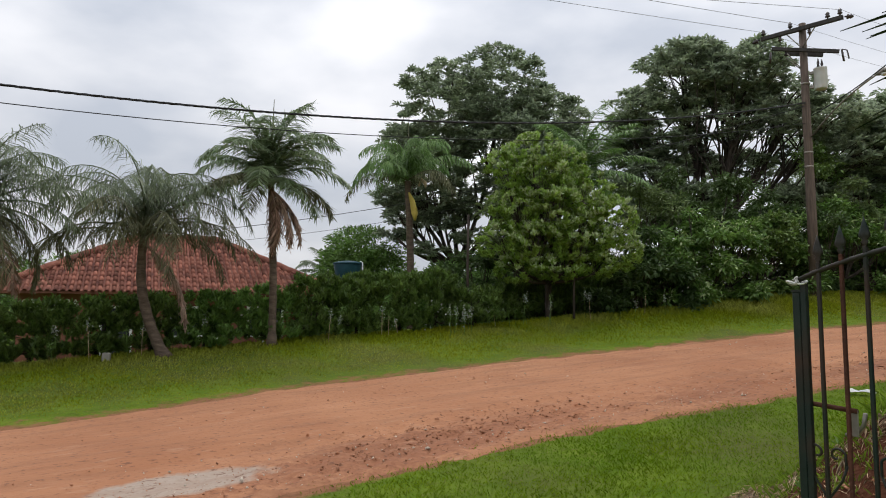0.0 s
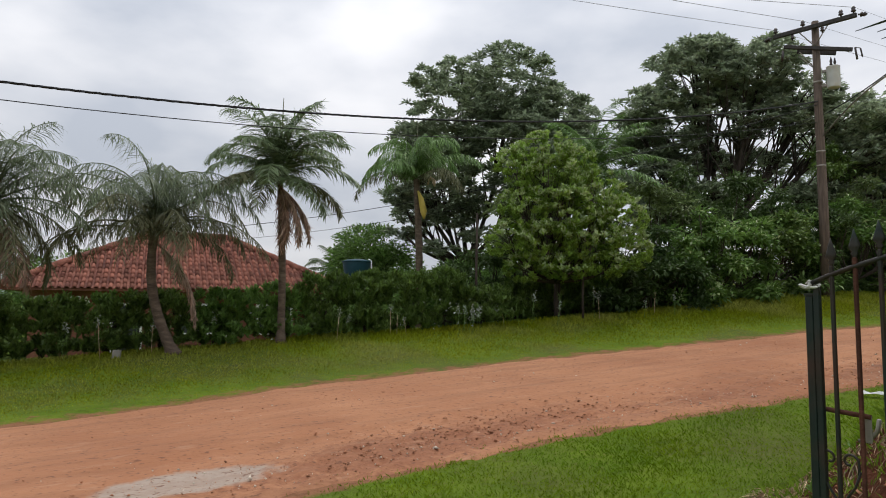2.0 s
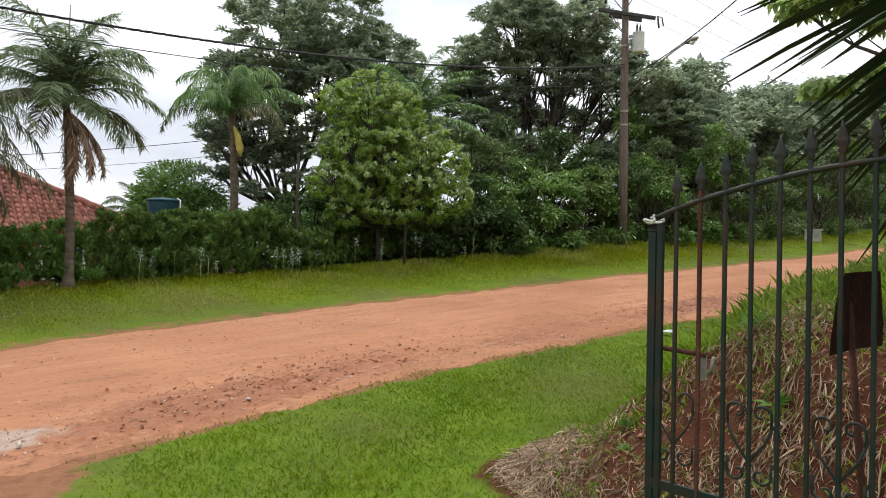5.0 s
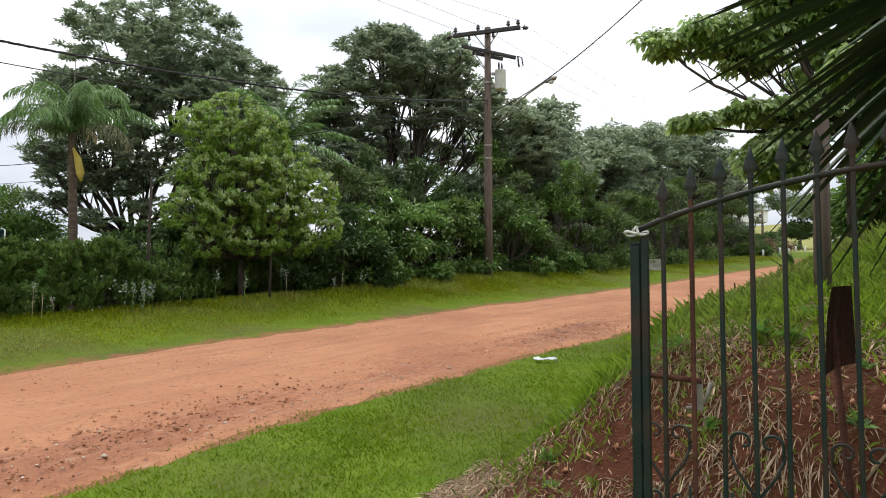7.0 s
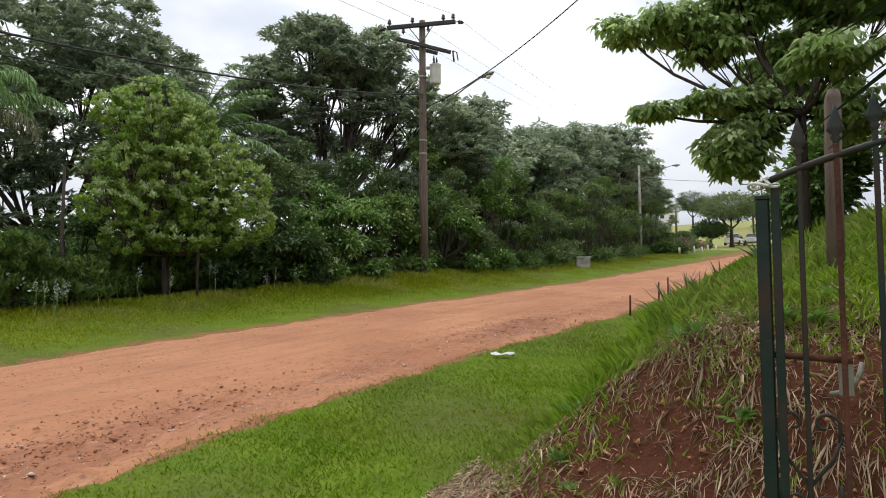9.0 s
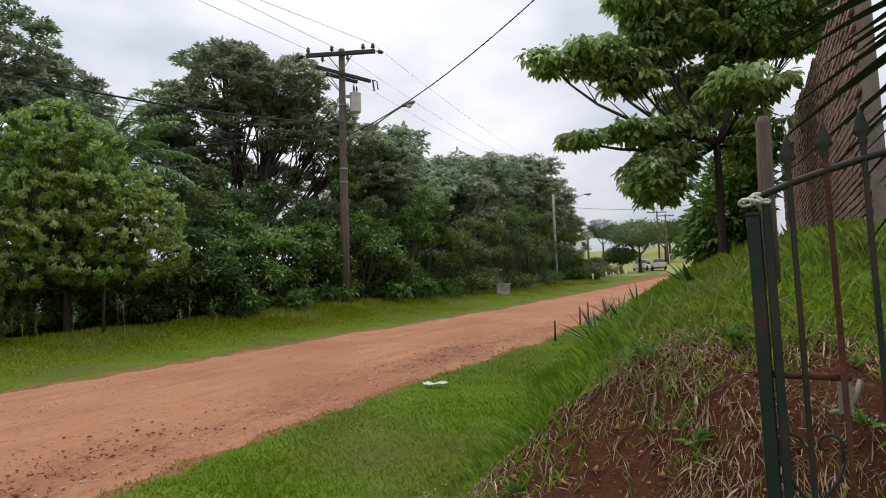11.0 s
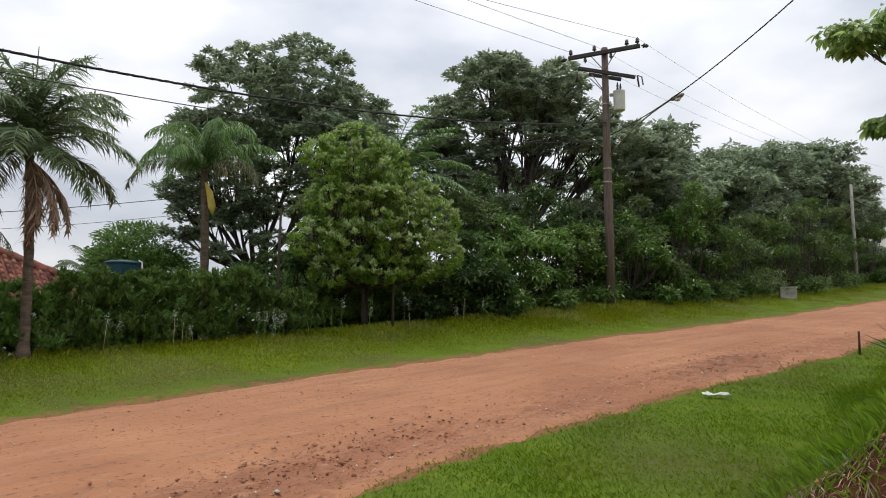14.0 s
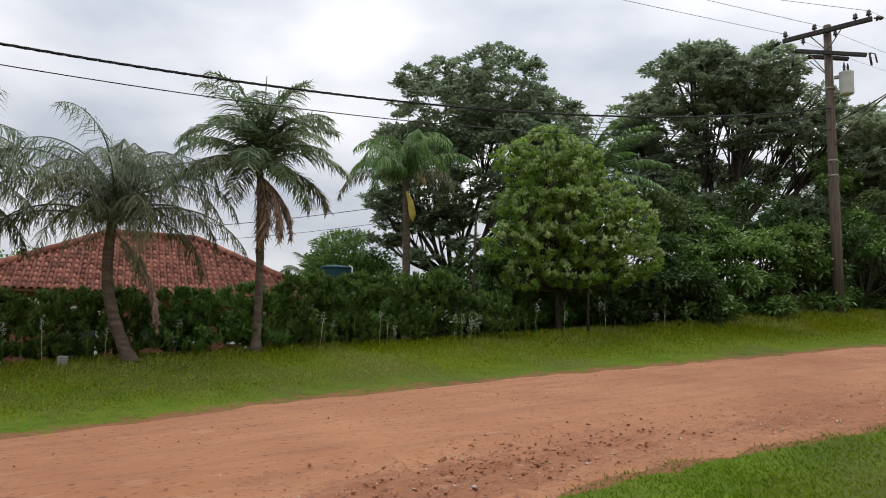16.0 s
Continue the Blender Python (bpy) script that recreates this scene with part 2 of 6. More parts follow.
M_GREYMETAL = mat("transformer_paint", (0.62, 0.63, 0.62), (0.72, 0.72, 0.70), 6, 0.5, 0.1, 30, (0.5, 0.47, 0.42), 3)
M_INSUL = mat("brown_porcelain", (0.035, 0.025, 0.022), (0.06, 0.04, 0.035), 6, 0.25, spec=0.5)
M_CABLE = mat("black_cable", (0.018, 0.018, 0.02), (0.03, 0.03, 0.032), 6, 0.6)
M_WIRE = mat("aluminium_wire", (0.22, 0.22, 0.23), (0.3, 0.3, 0.31), 6, 0.5, metal=0.5)
M_CONCRETE = mat("weathered_concrete", (0.33, 0.31, 0.27), (0.45, 0.42, 0.37), 6, 0.95, 0.4, 40, (0.2, 0.19, 0.15), 2)
M_BRICK = mat("grey_red_brick", (0.20, 0.125, 0.10), (0.30, 0.20, 0.165), 6, 0.95, 0.5, 40, (0.15, 0.10, 0.085), 1.2, objrand=0.22)
M_BRICK_JOINED = mat("grey_red_brick_rows", (0.20, 0.125, 0.10), (0.30, 0.20, 0.165), 6, 0.95, 0.5, 40, (0.15, 0.10, 0.085), 1.2, island=0.22)
M_MORTAR = mat("mortar", (0.17, 0.13, 0.115), (0.25, 0.2, 0.175), 8, 0.95, 0.4, 60)
M_GLASS = mat("window_glass", (0.03, 0.035, 0.04), (0.05, 0.055, 0.06), 2, 0.1, spec=0.5)
M_FLOWER = mat("pale_weed_flowers", (0.33, 0.36, 0.3), (0.45, 0.47, 0.42), 6, 0.8, island=0.2)
M_LITTER = mat("white_litter", (0.68, 0.68, 0.66), (0.78, 0.78, 0.76), 9, 0.7)

# ---- mesh helpers ----
rng = np.random.default_rng(7)


def raw(name, V, F, material, smooth=False):
    """A mesh from vertices and triangle or quad rows."""
    V, F = np.asarray(V, np.float32), np.asarray(F, np.int32)
    me = bpy.data.meshes.new(name)
    k = F.shape[1]
    me.vertices.add(len(V))
    me.vertices.foreach_set("co", V.ravel())
    me.loops.add(F.size)
    me.loops.foreach_set("vertex_index", F.ravel())
    me.polygons.add(len(F))
    me.polygons.foreach_set("loop_start", np.arange(len(F), dtype=np.int32) * k)
    me.update(calc_edges=True)
    me.validate()
    me.materials.append(material)
    if smooth:
        me.polygons.foreach_set("use_smooth", np.ones(len(me.polygons), bool))
    return me


def thing(name, place=(0, 0, 0), label="", category="", group="", kind=""):
    ob = new(name)
    ob.location = place
    ob.empty_display_size = 0.1
    return tagged(ob, label, category, group, kind)


def put(name, me, parent=None, label=""):
    """Links a mesh whose vertices are in the world, under a parent that only has a place."""
    ob = new(name, me)
    if parent:
        ob.parent = parent
        ob.location = -parent.location if parent.parent is None else (0, 0, 0)
    return tagged(ob, label)


def part(name, bm, material, parent, label=""):
    me = bpy.data.meshes.new(name)
    bm.to_mesh(me)
    bm.free()
    me.materials.append(material)
    return put(name, me, parent, label)


def unit(v):
    return v / np.maximum(np.linalg.norm(v, axis=-1, keepdims=True), 1e-9)


def tube(points, radii, sides=8):
    """Vertices and quads of a tapered tube along points."""
    P, R = np.asarray(points, float), np.asarray(radii, float)
    T = unit(np.gradient(P, axis=0))
    ref = np.where(np.abs(T[:, 2:3]) > 0.9, [[1.0, 0, 0]], [[0, 0, 1.0]])
    A = unit(np.cross(T, ref))
    for i in range(1, len(A)):
        a = A[i - 1] - T[i] * (A[i - 1] @ T[i])
        A[i] = a / max(np.linalg.norm(a), 1e-9)
    B = np.cross(T, A)
    th = np.linspace(0, 2 * np.pi, sides, endpoint=False)
    V = P[:, None] + R[:, None, None] * (np.cos(th)[None, :, None] * A[:, None] + np.sin(th)[None, :, None] * B[:, None])
    n = len(P)
    i, j = np.meshgrid(np.arange(n - 1), np.arange(sides), indexing="ij")
    k = (j + 1) % sides
    F = np.stack([i * sides + j, i * sides + k, (i + 1) * sides + k, (i + 1) * sides + j], -1).reshape(-1, 4)
    V = V.reshape(-1, 3)
    if sides >= 4:
        c0, c1 = len(V), len(V) + 1
        V = np.vstack([V, P[:1], P[-1:]])
        j = np.arange(sides)
        k = (j + 1) % sides
        m = (n - 1) * sides
        F = np.vstack([F, np.stack([j, np.full(sides, c0), np.full(sides, c0), k], -1)[:, [0, 1, 3, 3]] * 1,
                       np.stack([m + j, m + k, np.full(sides, c1), np.full(sides, c1)], -1)])
    return V, F


def tri(F):
    """Quad rows to triangles, dropping the empty ones."""
    F = np.asarray(F)
    A, B = F[:, [0, 1, 2]], F[:, [0, 2, 3]]
    T = np.vstack([A, B])
    ok = (T[:, 0] != T[:, 1]) & (T[:, 1] != T[:, 2]) & (T[:, 0] != T[:, 2])
    return T[ok]


def joined(pieces):
    V, F, n = [], [], 0
    for v, f in pieces:
        V.append(v)
        F.append(tri(f) + n if f.shape[1] == 4 else f + n)
        n += len(v)
    return np.vstack(V), np.vstack(F)


def tubes(name, runs, material, parent=None, label="", sides=8, smooth=True):
    V, F = joined([tube(p, r if np.ndim(r) else np.full(len(p), r), sides) for p, r in runs])
    return put(name, raw(name, V, F, material, smooth), parent, label)


def boxes(name, rows, material, parent=None, label="", bevel=0.0):
    """Rows of (centre, half sizes, yaw degrees, pitch degrees), joined into one mesh."""
    bm = bmesh.new()
    for c, h, yaw, pitch in rows:
        m = pose(*c, 0, pitch, yaw) @ Matrix.Diagonal((2 * h[0], 2 * h[1], 2 * h[2], 1))
        bmesh.ops.create_cube(bm, size=1, matrix=m)
    if bevel:
        bmesh.ops.bevel(bm, geom=bm.edges[:], offset=bevel, segments=1, affect="EDGES")
    return part(name, bm, material, parent, label)


def leaf_rows(C, D, U, L, W, fold=0.25):
    """Folded diamond leaves: two triangles each, from a foot C along D, with the upper side U."""
    D = unit(D)
    S = unit(np.cross(D, U))
    U = np.cross(S, D)
    L, W = np.broadcast_to(L, len(C))[:, None], np.broadcast_to(W, len(C))[:, None]
    mid = C + D * L * 0.45
    V = np.stack([C, mid + S * W * 0.5 + U * W * fold, C + D * L - U * L * 0.12, mid - S * W * 0.5 + U * W * fold], 1)
    i = np.arange(len(C))[:, None] * 4
    F = np.concatenate([i + [[0, 1, 2]], i + [[0, 2, 3]]], 1).reshape(-1, 3)
    return V.reshape(-1, 3), F


def leaf_oval(C, D, U, L, W):
    """Pointed oval leaves of four triangles, folded along the midrib and drooping at the tip."""
    D = unit(D)
    S = unit(np.cross(D, U))
    U = np.cross(S, D)
    L, W = np.broadcast_to(L, len(C))[:, None], np.broadcast_to(W, len(C))[:, None]
    a, b = C + D * L * 0.3, C + D * L * 0.68 - U * L * 0.06
    V = np.stack([C, a + S * W * 0.5 + U * W * 0.18, b + S * W * 0.4 + U * W * 0.1, C + D * L * 0.98 - U * L * 0.2, b - S * W * 0.4 + U * W * 0.1, a - S * W * 0.5 + U * W * 0.18], 1)
    i = np.arange(len(C))[:, None] * 6
    F = np.concatenate([i + [[0, 1, 2]], i + [[0, 2, 3]], i + [[0, 3, 4]], i + [[0, 4, 5]]], 1).reshape(-1, 3)
    return V.reshape(-1, 3), F


def rand_dirs(n, g):
    v = g.normal(size=(n, 3))
    return unit(v)


# ---- the lie of the land ----
FAR_EDGE = [(-400, -270), (-40, -15), (-12, 3.9), (-5.8, 8.4), (-2, 11.2), (2.1, 13.2), (5, 14.5), (8, 15.85), (10.2, 16.7), (14.7, 18.55), (17, 19.5), (27, 24.4), (38.6, 30.0), (60, 40.7), (90, 52), (400, 150)]
NEAR_EDGE = [(-400, -276), (-40, -21), (-12, -1.4), (-3.2, 4.7), (-0.9, 5.95), (1.1, 7.2), (4.3, 8.88), (9.5, 11.0), (14.1, 13.5), (24.6, 19.6), (38, 26.4), (60, 36.5), (90, 47), (400, 145)]
FENCE = [(-400, -250), (-30, 0.8), (-9.1, 12.2), (-8, 12.9), (-5.75, 13.75), (-4.1, 14.9), (-2.65, 15.75), (-1.5, 16.1), (0.1, 16.45), (1, 16.95), (2.5, 17.55), (3.8, 18.0), (5.4, 18.4), (7.1, 19.0), (10.8, 20.5), (13.9, 22.0), (18, 24.0), (22, 25.7), (29, 28.6), (40, 35), (60, 47), (400, 190)]


def along(line, x):
    xs, ys = zip(*line)
    return np.interp(x, xs, ys)


def step(e0, e1, v):
    t = np.clip((v - e0) / (e1 - e0), 0, 1)
    return t * t * (3 - 2 * t)


def wavy(x, y, s, seed=0.0):
    """Cheap smooth unevenness."""
    return (np.sin(x * 1.7 * s + 1.3 + seed) * np.cos(y * 1.3 * s - 0.7 + seed * 2) + 0.6 * np.sin(x * 3.1 * s - y * 2.3 * s + seed * 3)
            + 0.35 * np.sin(x * 6.3 * s + y * 5.1 * s + 2 + seed)) / 1.95


def bank_in(x, y):
    """Metres inside the foot of the earth bank; negative outside."""
    u1 = (4.7 + 0.6 * (x - 1.4) - y) * 0.857
    u2 = (x - 1.3) * 0.959 + (y - 4.5) * 0.285
    k = 0.5
    h = np.clip(0.5 + 0.5 * (u2 - u1) / k, 0, 1)
    return u2 * (1 - h) + u1 * h - k * h * (1 - h) + 0.10 * wavy(x, y, 1.3, 2)


def height(x, y):
    x, y = np.asarray(x, float), np.asarray(y, float)
    z = -0.265 + 0.047 * x + 0.054 * y
    r = np.hypot(x, y)
    z = np.where(r > 160, z * (160 / np.maximum(r, 1)) ** 0.5, z)
    z = np.where(x < -60, np.maximum(z, -5), z)
    d_far = (y - along(FAR_EDGE, x)) * 0.88
    z = z + 0.34 * step(0, 5, d_far) + 0.3 * step(1, 4, d_far) * np.exp(-(((x - 9.5) / 5) ** 2))
    d_fence = y - along(FENCE, x)
    z = z - 1.3 * step(1, 7, d_fence) * step(4, -4, x)
    u = bank_in(x, y)
    b = np.interp(u, [0, 0.3, 0.6, 1.05, 1.25, 1.6, 2.3, 3.2, 6, 30], [0, 0.10, 0.33, 0.90, 1.02, 1.2, 1.55, 1.78, 1.95, 2.2])
    z = z + b * np.where(x > 14, np.maximum(0, 1 - (x - 14) / 14), 1)
    z = z + 0.025 * wavy(x, y, 0.9) + np.where(u > 0.1, 0.06 * wavy(x, y, 4.2, 1) + 0.03 * wavy(x, y, 11, 3), 0.0)
    hill = step(55, 170, x) * step(20, 80, y)
    return z + hill * 4.5 + 3.2 * step(125, 165, x) * step(60, 110, y)


def on_road(x, y):
    d1 = (y - along(NEAR_EDGE, x)) * 0.86
    d2 = (along(FAR_EDGE, x) - y) * 0.88
    return np.minimum(d1, d2)


def bare(x, y):
    """Grows along the bank; below 2.6 the face is bare soil, past 3 it is grown over."""
    return x + 0.5 * (y - 3.9) + 0.22 * wavy(x, y, 2, 4)


def soil(x, y):
    """How bare the ground is: road margins and the face of the bank."""
    u = bank_in(x, y)
    face = step(0.0, 0.3, u) * step(1.75, 1.45, u)
    face = np.maximum(face, step(2.9, 2.2, np.hypot(x - 2.2, y - 2.6)) * step(-0.4, 0.1, u) * 0.9)
    return np.clip(face * step(3.0, 2.6, bare(x, y)), 0, 1)


def margin(x, y):
    """How much road dirt lies on the turf: along the road's edges and on the drive."""
    edge = np.maximum(step(-0.35, 0.1, on_road(x, y)), 0.62 * step(-1.5, 0.1, on_road(x, y)) * (y > along(FAR_EDGE, x) - 1))
    drive = step(-0.9, -1.6, x) * step(7.5, 5.5, y) * step(1.5, 3.5, y)
    return np.clip(np.maximum(edge, drive * 0.8), 0, 1)


def spaced(lo, hi, fine, far):
    mid = np.arange(lo, hi + fine / 2, fine)
    out, s, p = [], fine, 0.0
    while p < far:
        s *= 1.22
        p += s
        out.append(p)
    out = np.array(out)
    return np.concatenate([lo - out[::-1], mid, hi + out])


gx, gy = spaced(-9, 13, 0.11, 700), spaced(-2.5, 19, 0.11, 700)
GX, GY = np.meshgrid(gx, gy, indexing="ij")
GZ = height(GX, GY) - 0.07 * step(0.0, 0.35, on_road(GX, GY))
ni, nj = GX.shape
ii, jj = np.meshgrid(np.arange(ni - 1), np.arange(nj - 1), indexing="ij")
gq = np.stack([ii * nj + jj, (ii + 1) * nj + jj, (ii + 1) * nj + jj + 1, ii * nj + jj + 1], -1).reshape(-1, 4)
me = raw("ground", np.stack([GX, GY, GZ], -1).reshape(-1, 3), gq, M_GROUND, True)
me.attributes.new("pasture", "FLOAT", "POINT").data.foreach_set("value", (step(50, 62, GX) * step(40, 50, GY)).astype(np.float32).ravel())
me.attributes.new("soil", "FLOAT", "POINT").data.foreach_set("value", soil(GX, GY).astype(np.float32).ravel())
me.attributes.new("margin", "FLOAT", "POINT").data.foreach_set("value", margin(GX, GY).astype(np.float32).ravel())
tagged(new("ground", me), "grassy ground with bare red soil on the bank", "ground", kind="structure")

# the dirt road, its edges sinking into the turf
rs = np.concatenate([np.linspace(-120, -12, 60)[:-1], np.arange(-12, -5, 0.2), np.arange(-5, 12, 0.075), np.geomspace(0.2, 114, 120) + 12])
rv = np.concatenate([np.linspace(-0.06, 0.5, 56)[:-1], np.linspace(0.5, 1.06, 30)])
RS, RV = np.meshgrid(rs, rv, indexing="ij")
rag = 0.16 * wavy(RS, RV * 0 + 3, 1.1, 4) + 0.07 * wavy(RS, RV * 0, 4.3, 5)
RY = along(NEAR_EDGE, RS) * (1 - RV) + along(FAR_EDGE, RS) * RV + rag * np.where(RV < 0.5, 1 - RV * 2, RV * 2 - 1)
RX = RS + 0.0
rut = -0.025 * np.exp(-((RV - 0.30) / 0.06) ** 2) - 0.02 * np.exp(-((RV - 0.66) / 0.06) ** 2) + 0.02 * np.exp(-((RV - 0.48) / 0.12) ** 2)
track = 0.005 * np.sin(RV * 75 + 2.5 * wavy(RS, RV, 0.35, 3)) * step(0.02, 0.2, RV) * step(1.0, 0.75, RV) * (0.5 + 0.5 * wavy(RS, RV * 4, 0.6, 6))
lugs = np.zeros_like(RV)
for c0, slope_v, w in ((0.10, 0.010, 0.028), (0.20, 0.016, 0.03), (0.27, -0.006, 0.025), (0.34, 0.004, 0.025)):
    lane = np.exp(-((RV - c0 - slope_v * (RS - 3)) / w) ** 2) * step(-4, -1, RS) * step(14, 8, RS)
    lugs = lugs + lane * (0.014 * np.sign(np.sin(RS * 19 + RV * 40)) - 0.012)
tread = track + lugs + 0.02 * np.sin(RS * 11 + RV * 30) * np.exp(-((RV - 0.13) / 0.07) ** 2) * step(-1, 2, RS) * step(16, 10, RS)
loose = np.exp(-((RV - 0.10) / 0.14) ** 2) * (0.55 + 0.45 * wavy(RS, RV * 3, 0.5, 1))
loose = loose + 0.15 * np.exp(-((RV - 0.98) / 0.05) ** 2) + 0.5 * np.exp(-(((RS - 7.2) / 1.6) ** 2 + ((RV - 0.17) / 0.08) ** 2)) + 0.4 * np.exp(-(((RS + 0.3) / 1.6) ** 2 + ((RV - 0.14) / 0.1) ** 2))
pud = np.exp(-(((RS + 2.45) / 0.78) ** 2 + ((RY - 5.98 - 0.35 * (RS + 2.4)) / 0.42) ** 2) ** 1.5)
edge = np.minimum(step(-0.06, 0.03, RV), step(1.06, 0.97, RV))
RZ = height(RX, RY) + 0.035 * edge - 0.07 * (1 - edge) + rut + tread + np.clip(loose, 0, 1) * 0.03 * wavy(RS, RY, 6, 2) + 0.002 * wavy(RS, RY, 9, 8) - 0.02 * pud
ni, nj = RX.shape
ii, jj = np.meshgrid(np.arange(ni - 1), np.arange(nj - 1), indexing="ij")
rq = np.stack([ii * nj + jj, (ii + 1) * nj + jj, (ii + 1) * nj + jj + 1, ii * nj + jj + 1], -1).reshape(-1, 4)
me = raw("road", np.stack([RX, RY, RZ], -1).reshape(-1, 3), rq, M_ROAD, True)
me.attributes.new("loose", "FLOAT", "POINT").data.foreach_set("value", np.clip(loose, 0, 1).astype(np.float32).ravel())
# darker patches near the road's close edge, two striped like tyre lugs
dark_patch = np.exp(-(((RS - 7.2) / 1.5) ** 2 + ((RY - 11.2 - 0.53 * (RS - 7.2)) / 0.42) ** 2) ** 1.5) * (0.62 + 0.38 * np.sign(np.sin(RS * 21 + RV * 30)))
dark_patch = dark_patch + 0.55 * np.exp(-(((RS - 0.2) / 1.5) ** 2 + ((RY - 7.55 - 0.52 * RS) / 0.4) ** 2)) * (0.6 + 0.4 * wavy(RS, RY, 3, 2))
dark_patch = dark_patch + 0.4 * np.exp(-(((RS - 3.6) / 2.2) ** 2 + ((RY - 9.3 - 0.5 * (RS - 3.6)) / 0.28) ** 2)) * (0.55 + 0.45 * np.sign(np.sin(RS * 17 + RV * 26)))
me.attributes.new("dark_patch", "FLOAT", "POINT").data.foreach_set("value", np.clip(dark_patch, 0, 1).astype(np.float32).ravel())
me.attributes.new("puddle", "FLOAT", "POINT").data.foreach_set("value", np.clip(pud, 0, 1).astype(np.float32).ravel())
tagged(new("road", me), "red-brown packed dirt road with ruts and loose clods", "road", kind="structure")


def road_z(x, y):
    return height(x, y) + 0.035

# ---- trees ----


def broadleaf(name, label, base, trunk_r, fork, lobes, clumps, per, leaf, material, seed, flat=0.55, spread=0.42, droop=0.25, stems=1, shell=0.45,
              group="", category="tree", tips=0.0, shape=leaf_rows, rosette=False, level=0.0, twigs=18, rise=0.0):
    """A tree: trunk and limbs in one mesh, crown of many leaves in clumps. lobes: (x, y, z, rx, ry, rz) in the world; fork: height of the first fork."""
    g = np.random.default_rng(seed)
    base = np.array([base[0], base[1], float(height(base[0], base[1])) - 0.05])
    tree = thing(name, base, label, category, group)
    lobes = np.asarray(lobes, float)
    vol = np.prod(lobes[:, 3:], axis=1) ** (2 / 3)
    pick = g.choice(len(lobes), size=clumps, p=vol / vol.sum())
    d = rand_dirs(clumps, g)
    rad = shell + (1 - shell) * g.random(clumps) ** 0.6
    C = lobes[pick, :3] + d * lobes[pick, 3:] * rad[:, None]
    runs = []
    top = base + [0, 0, fork]
    mid_all = lobes[:, :3].mean(0)
    for s in range(stems):
        off = np.array([*(g.normal(size=2) * 0.12 * (stems > 1) * trunk_r * 8), 0])
        n = 6
        tt = np.linspace(0, 1, n)[:, None]
        pts = base + off * (1 - 0.5 * tt) * (tt > -1) + (top + off * 1.5 - base - off) * tt + np.array([0.06, 0.04, 0]) * np.sin(tt * 5 + s) * fork * 0.3
        rr = trunk_r * (1.25 - 0.45 * tt[:, 0])
        rr[0] *= 1.35
        runs.append((pts, rr / (1 if stems == 1 else 1.4)))
    for k, lb in enumerate(lobes):
        start = runs[k % stems][0][-1]
        c = lb[:3] - [0, 0, lb[5] * 0.25]
        tt = np.linspace(0, 1, 6)[:, None]
        bend = np.array([0, 0, 1.0]) * np.sin(tt * np.pi) * -0.12 * np.linalg.norm(c - start)
        out = np.array([c[0] - start[0], c[1] - start[1], 0]) * np.sin(tt * np.pi) * 0.12
        limb = start + (c - start) * tt + bend * 0.4 + out
        runs.append((limb, trunk_r * (0.62 - 0.4 * tt[:, 0])))
        mine = np.where(pick == k)[0]
        for q in mine[: max(3, min(twigs, len(mine) // 3))]:
            a = limb[g.integers(2, 6)]
            e = C[q]
            t2 = np.linspace(0, 1, 4)[:, None]
            runs.append((a + (e - a) * t2 + np.array([0, 0, 1.0]) * np.sin(t2 * np.pi) * 0.08 * np.linalg.norm(e - a), trunk_r * (0.2 - 0.15 * t2[:, 0])))
    V, F = joined([tube(p, r, 8 if len(p) == 6 else 3) for p, r in runs])
    put("trunk", raw("trunk", V, F, M_BARK, True), tree)
    N = clumps * per
    o = rand_dirs(N, g) * (g.random((N, 1)) ** 0.45) * spread * 1.75 * [1, 1, flat]
    ci = np.repeat(np.arange(clumps), per)
    P = C[ci] + o
    outward = unit(unit(P - mid_all) * 0.7 + unit(o + 1e-6) * 0.6 + g.normal(size=(N, 3)) * 0.45 + [0, 0, -droop])
    up = unit(np.array([0, -0.15, 1.0]) + g.normal(size=(N, 3)) * 0.75)
    if level:
        outward = unit(outward * [1, 1, 1 - 0.75 * level] + [0, 0, -0.25 * level])
        up = unit(np.array([0, -0.1, 1.0]) + g.normal(size=(N, 3)) * (0.75 - 0.4 * level))
    if rosette:
        o = unit(o + [0, 0, rise]) * [1, 1, flat]
        P = C[ci] + o * g.uniform(0.02, spread, (N, 1)) + g.normal(size=(N, 3)) * 0.015
        outward = unit(o + [0, 0, -droop] + g.normal(size=(N, 3)) * 0.25)
        up = unit(np.array([0, 0, 1.0]) + g.normal(size=(N, 3)) * 0.3)
    s = g.uniform(0.65, 1.3, N)
    far = ((P - lobes[pick[ci], :3]) / lobes[pick[ci], 3:]) @ np.array([0.1, -0.7, 0.65])
    new_leaf = (far > 0.45) & (g.random(N) < tips)
    old = ~new_leaf
    V, F = shape(P[old], outward[old], up[old], leaf[0] * s[old], leaf[1] * s[old])
    put("crown", raw("crown", V, F, material), tree)
    if tips:
        V, F = shape(P[new_leaf], outward[new_leaf], up[new_leaf], leaf[0] * s[new_leaf], leaf[1] * s[new_leaf])
        put("new_leaves", raw("new_leaves", V, F, M_NEWLEAF), tree, "pale new leaf tips")
    return tree


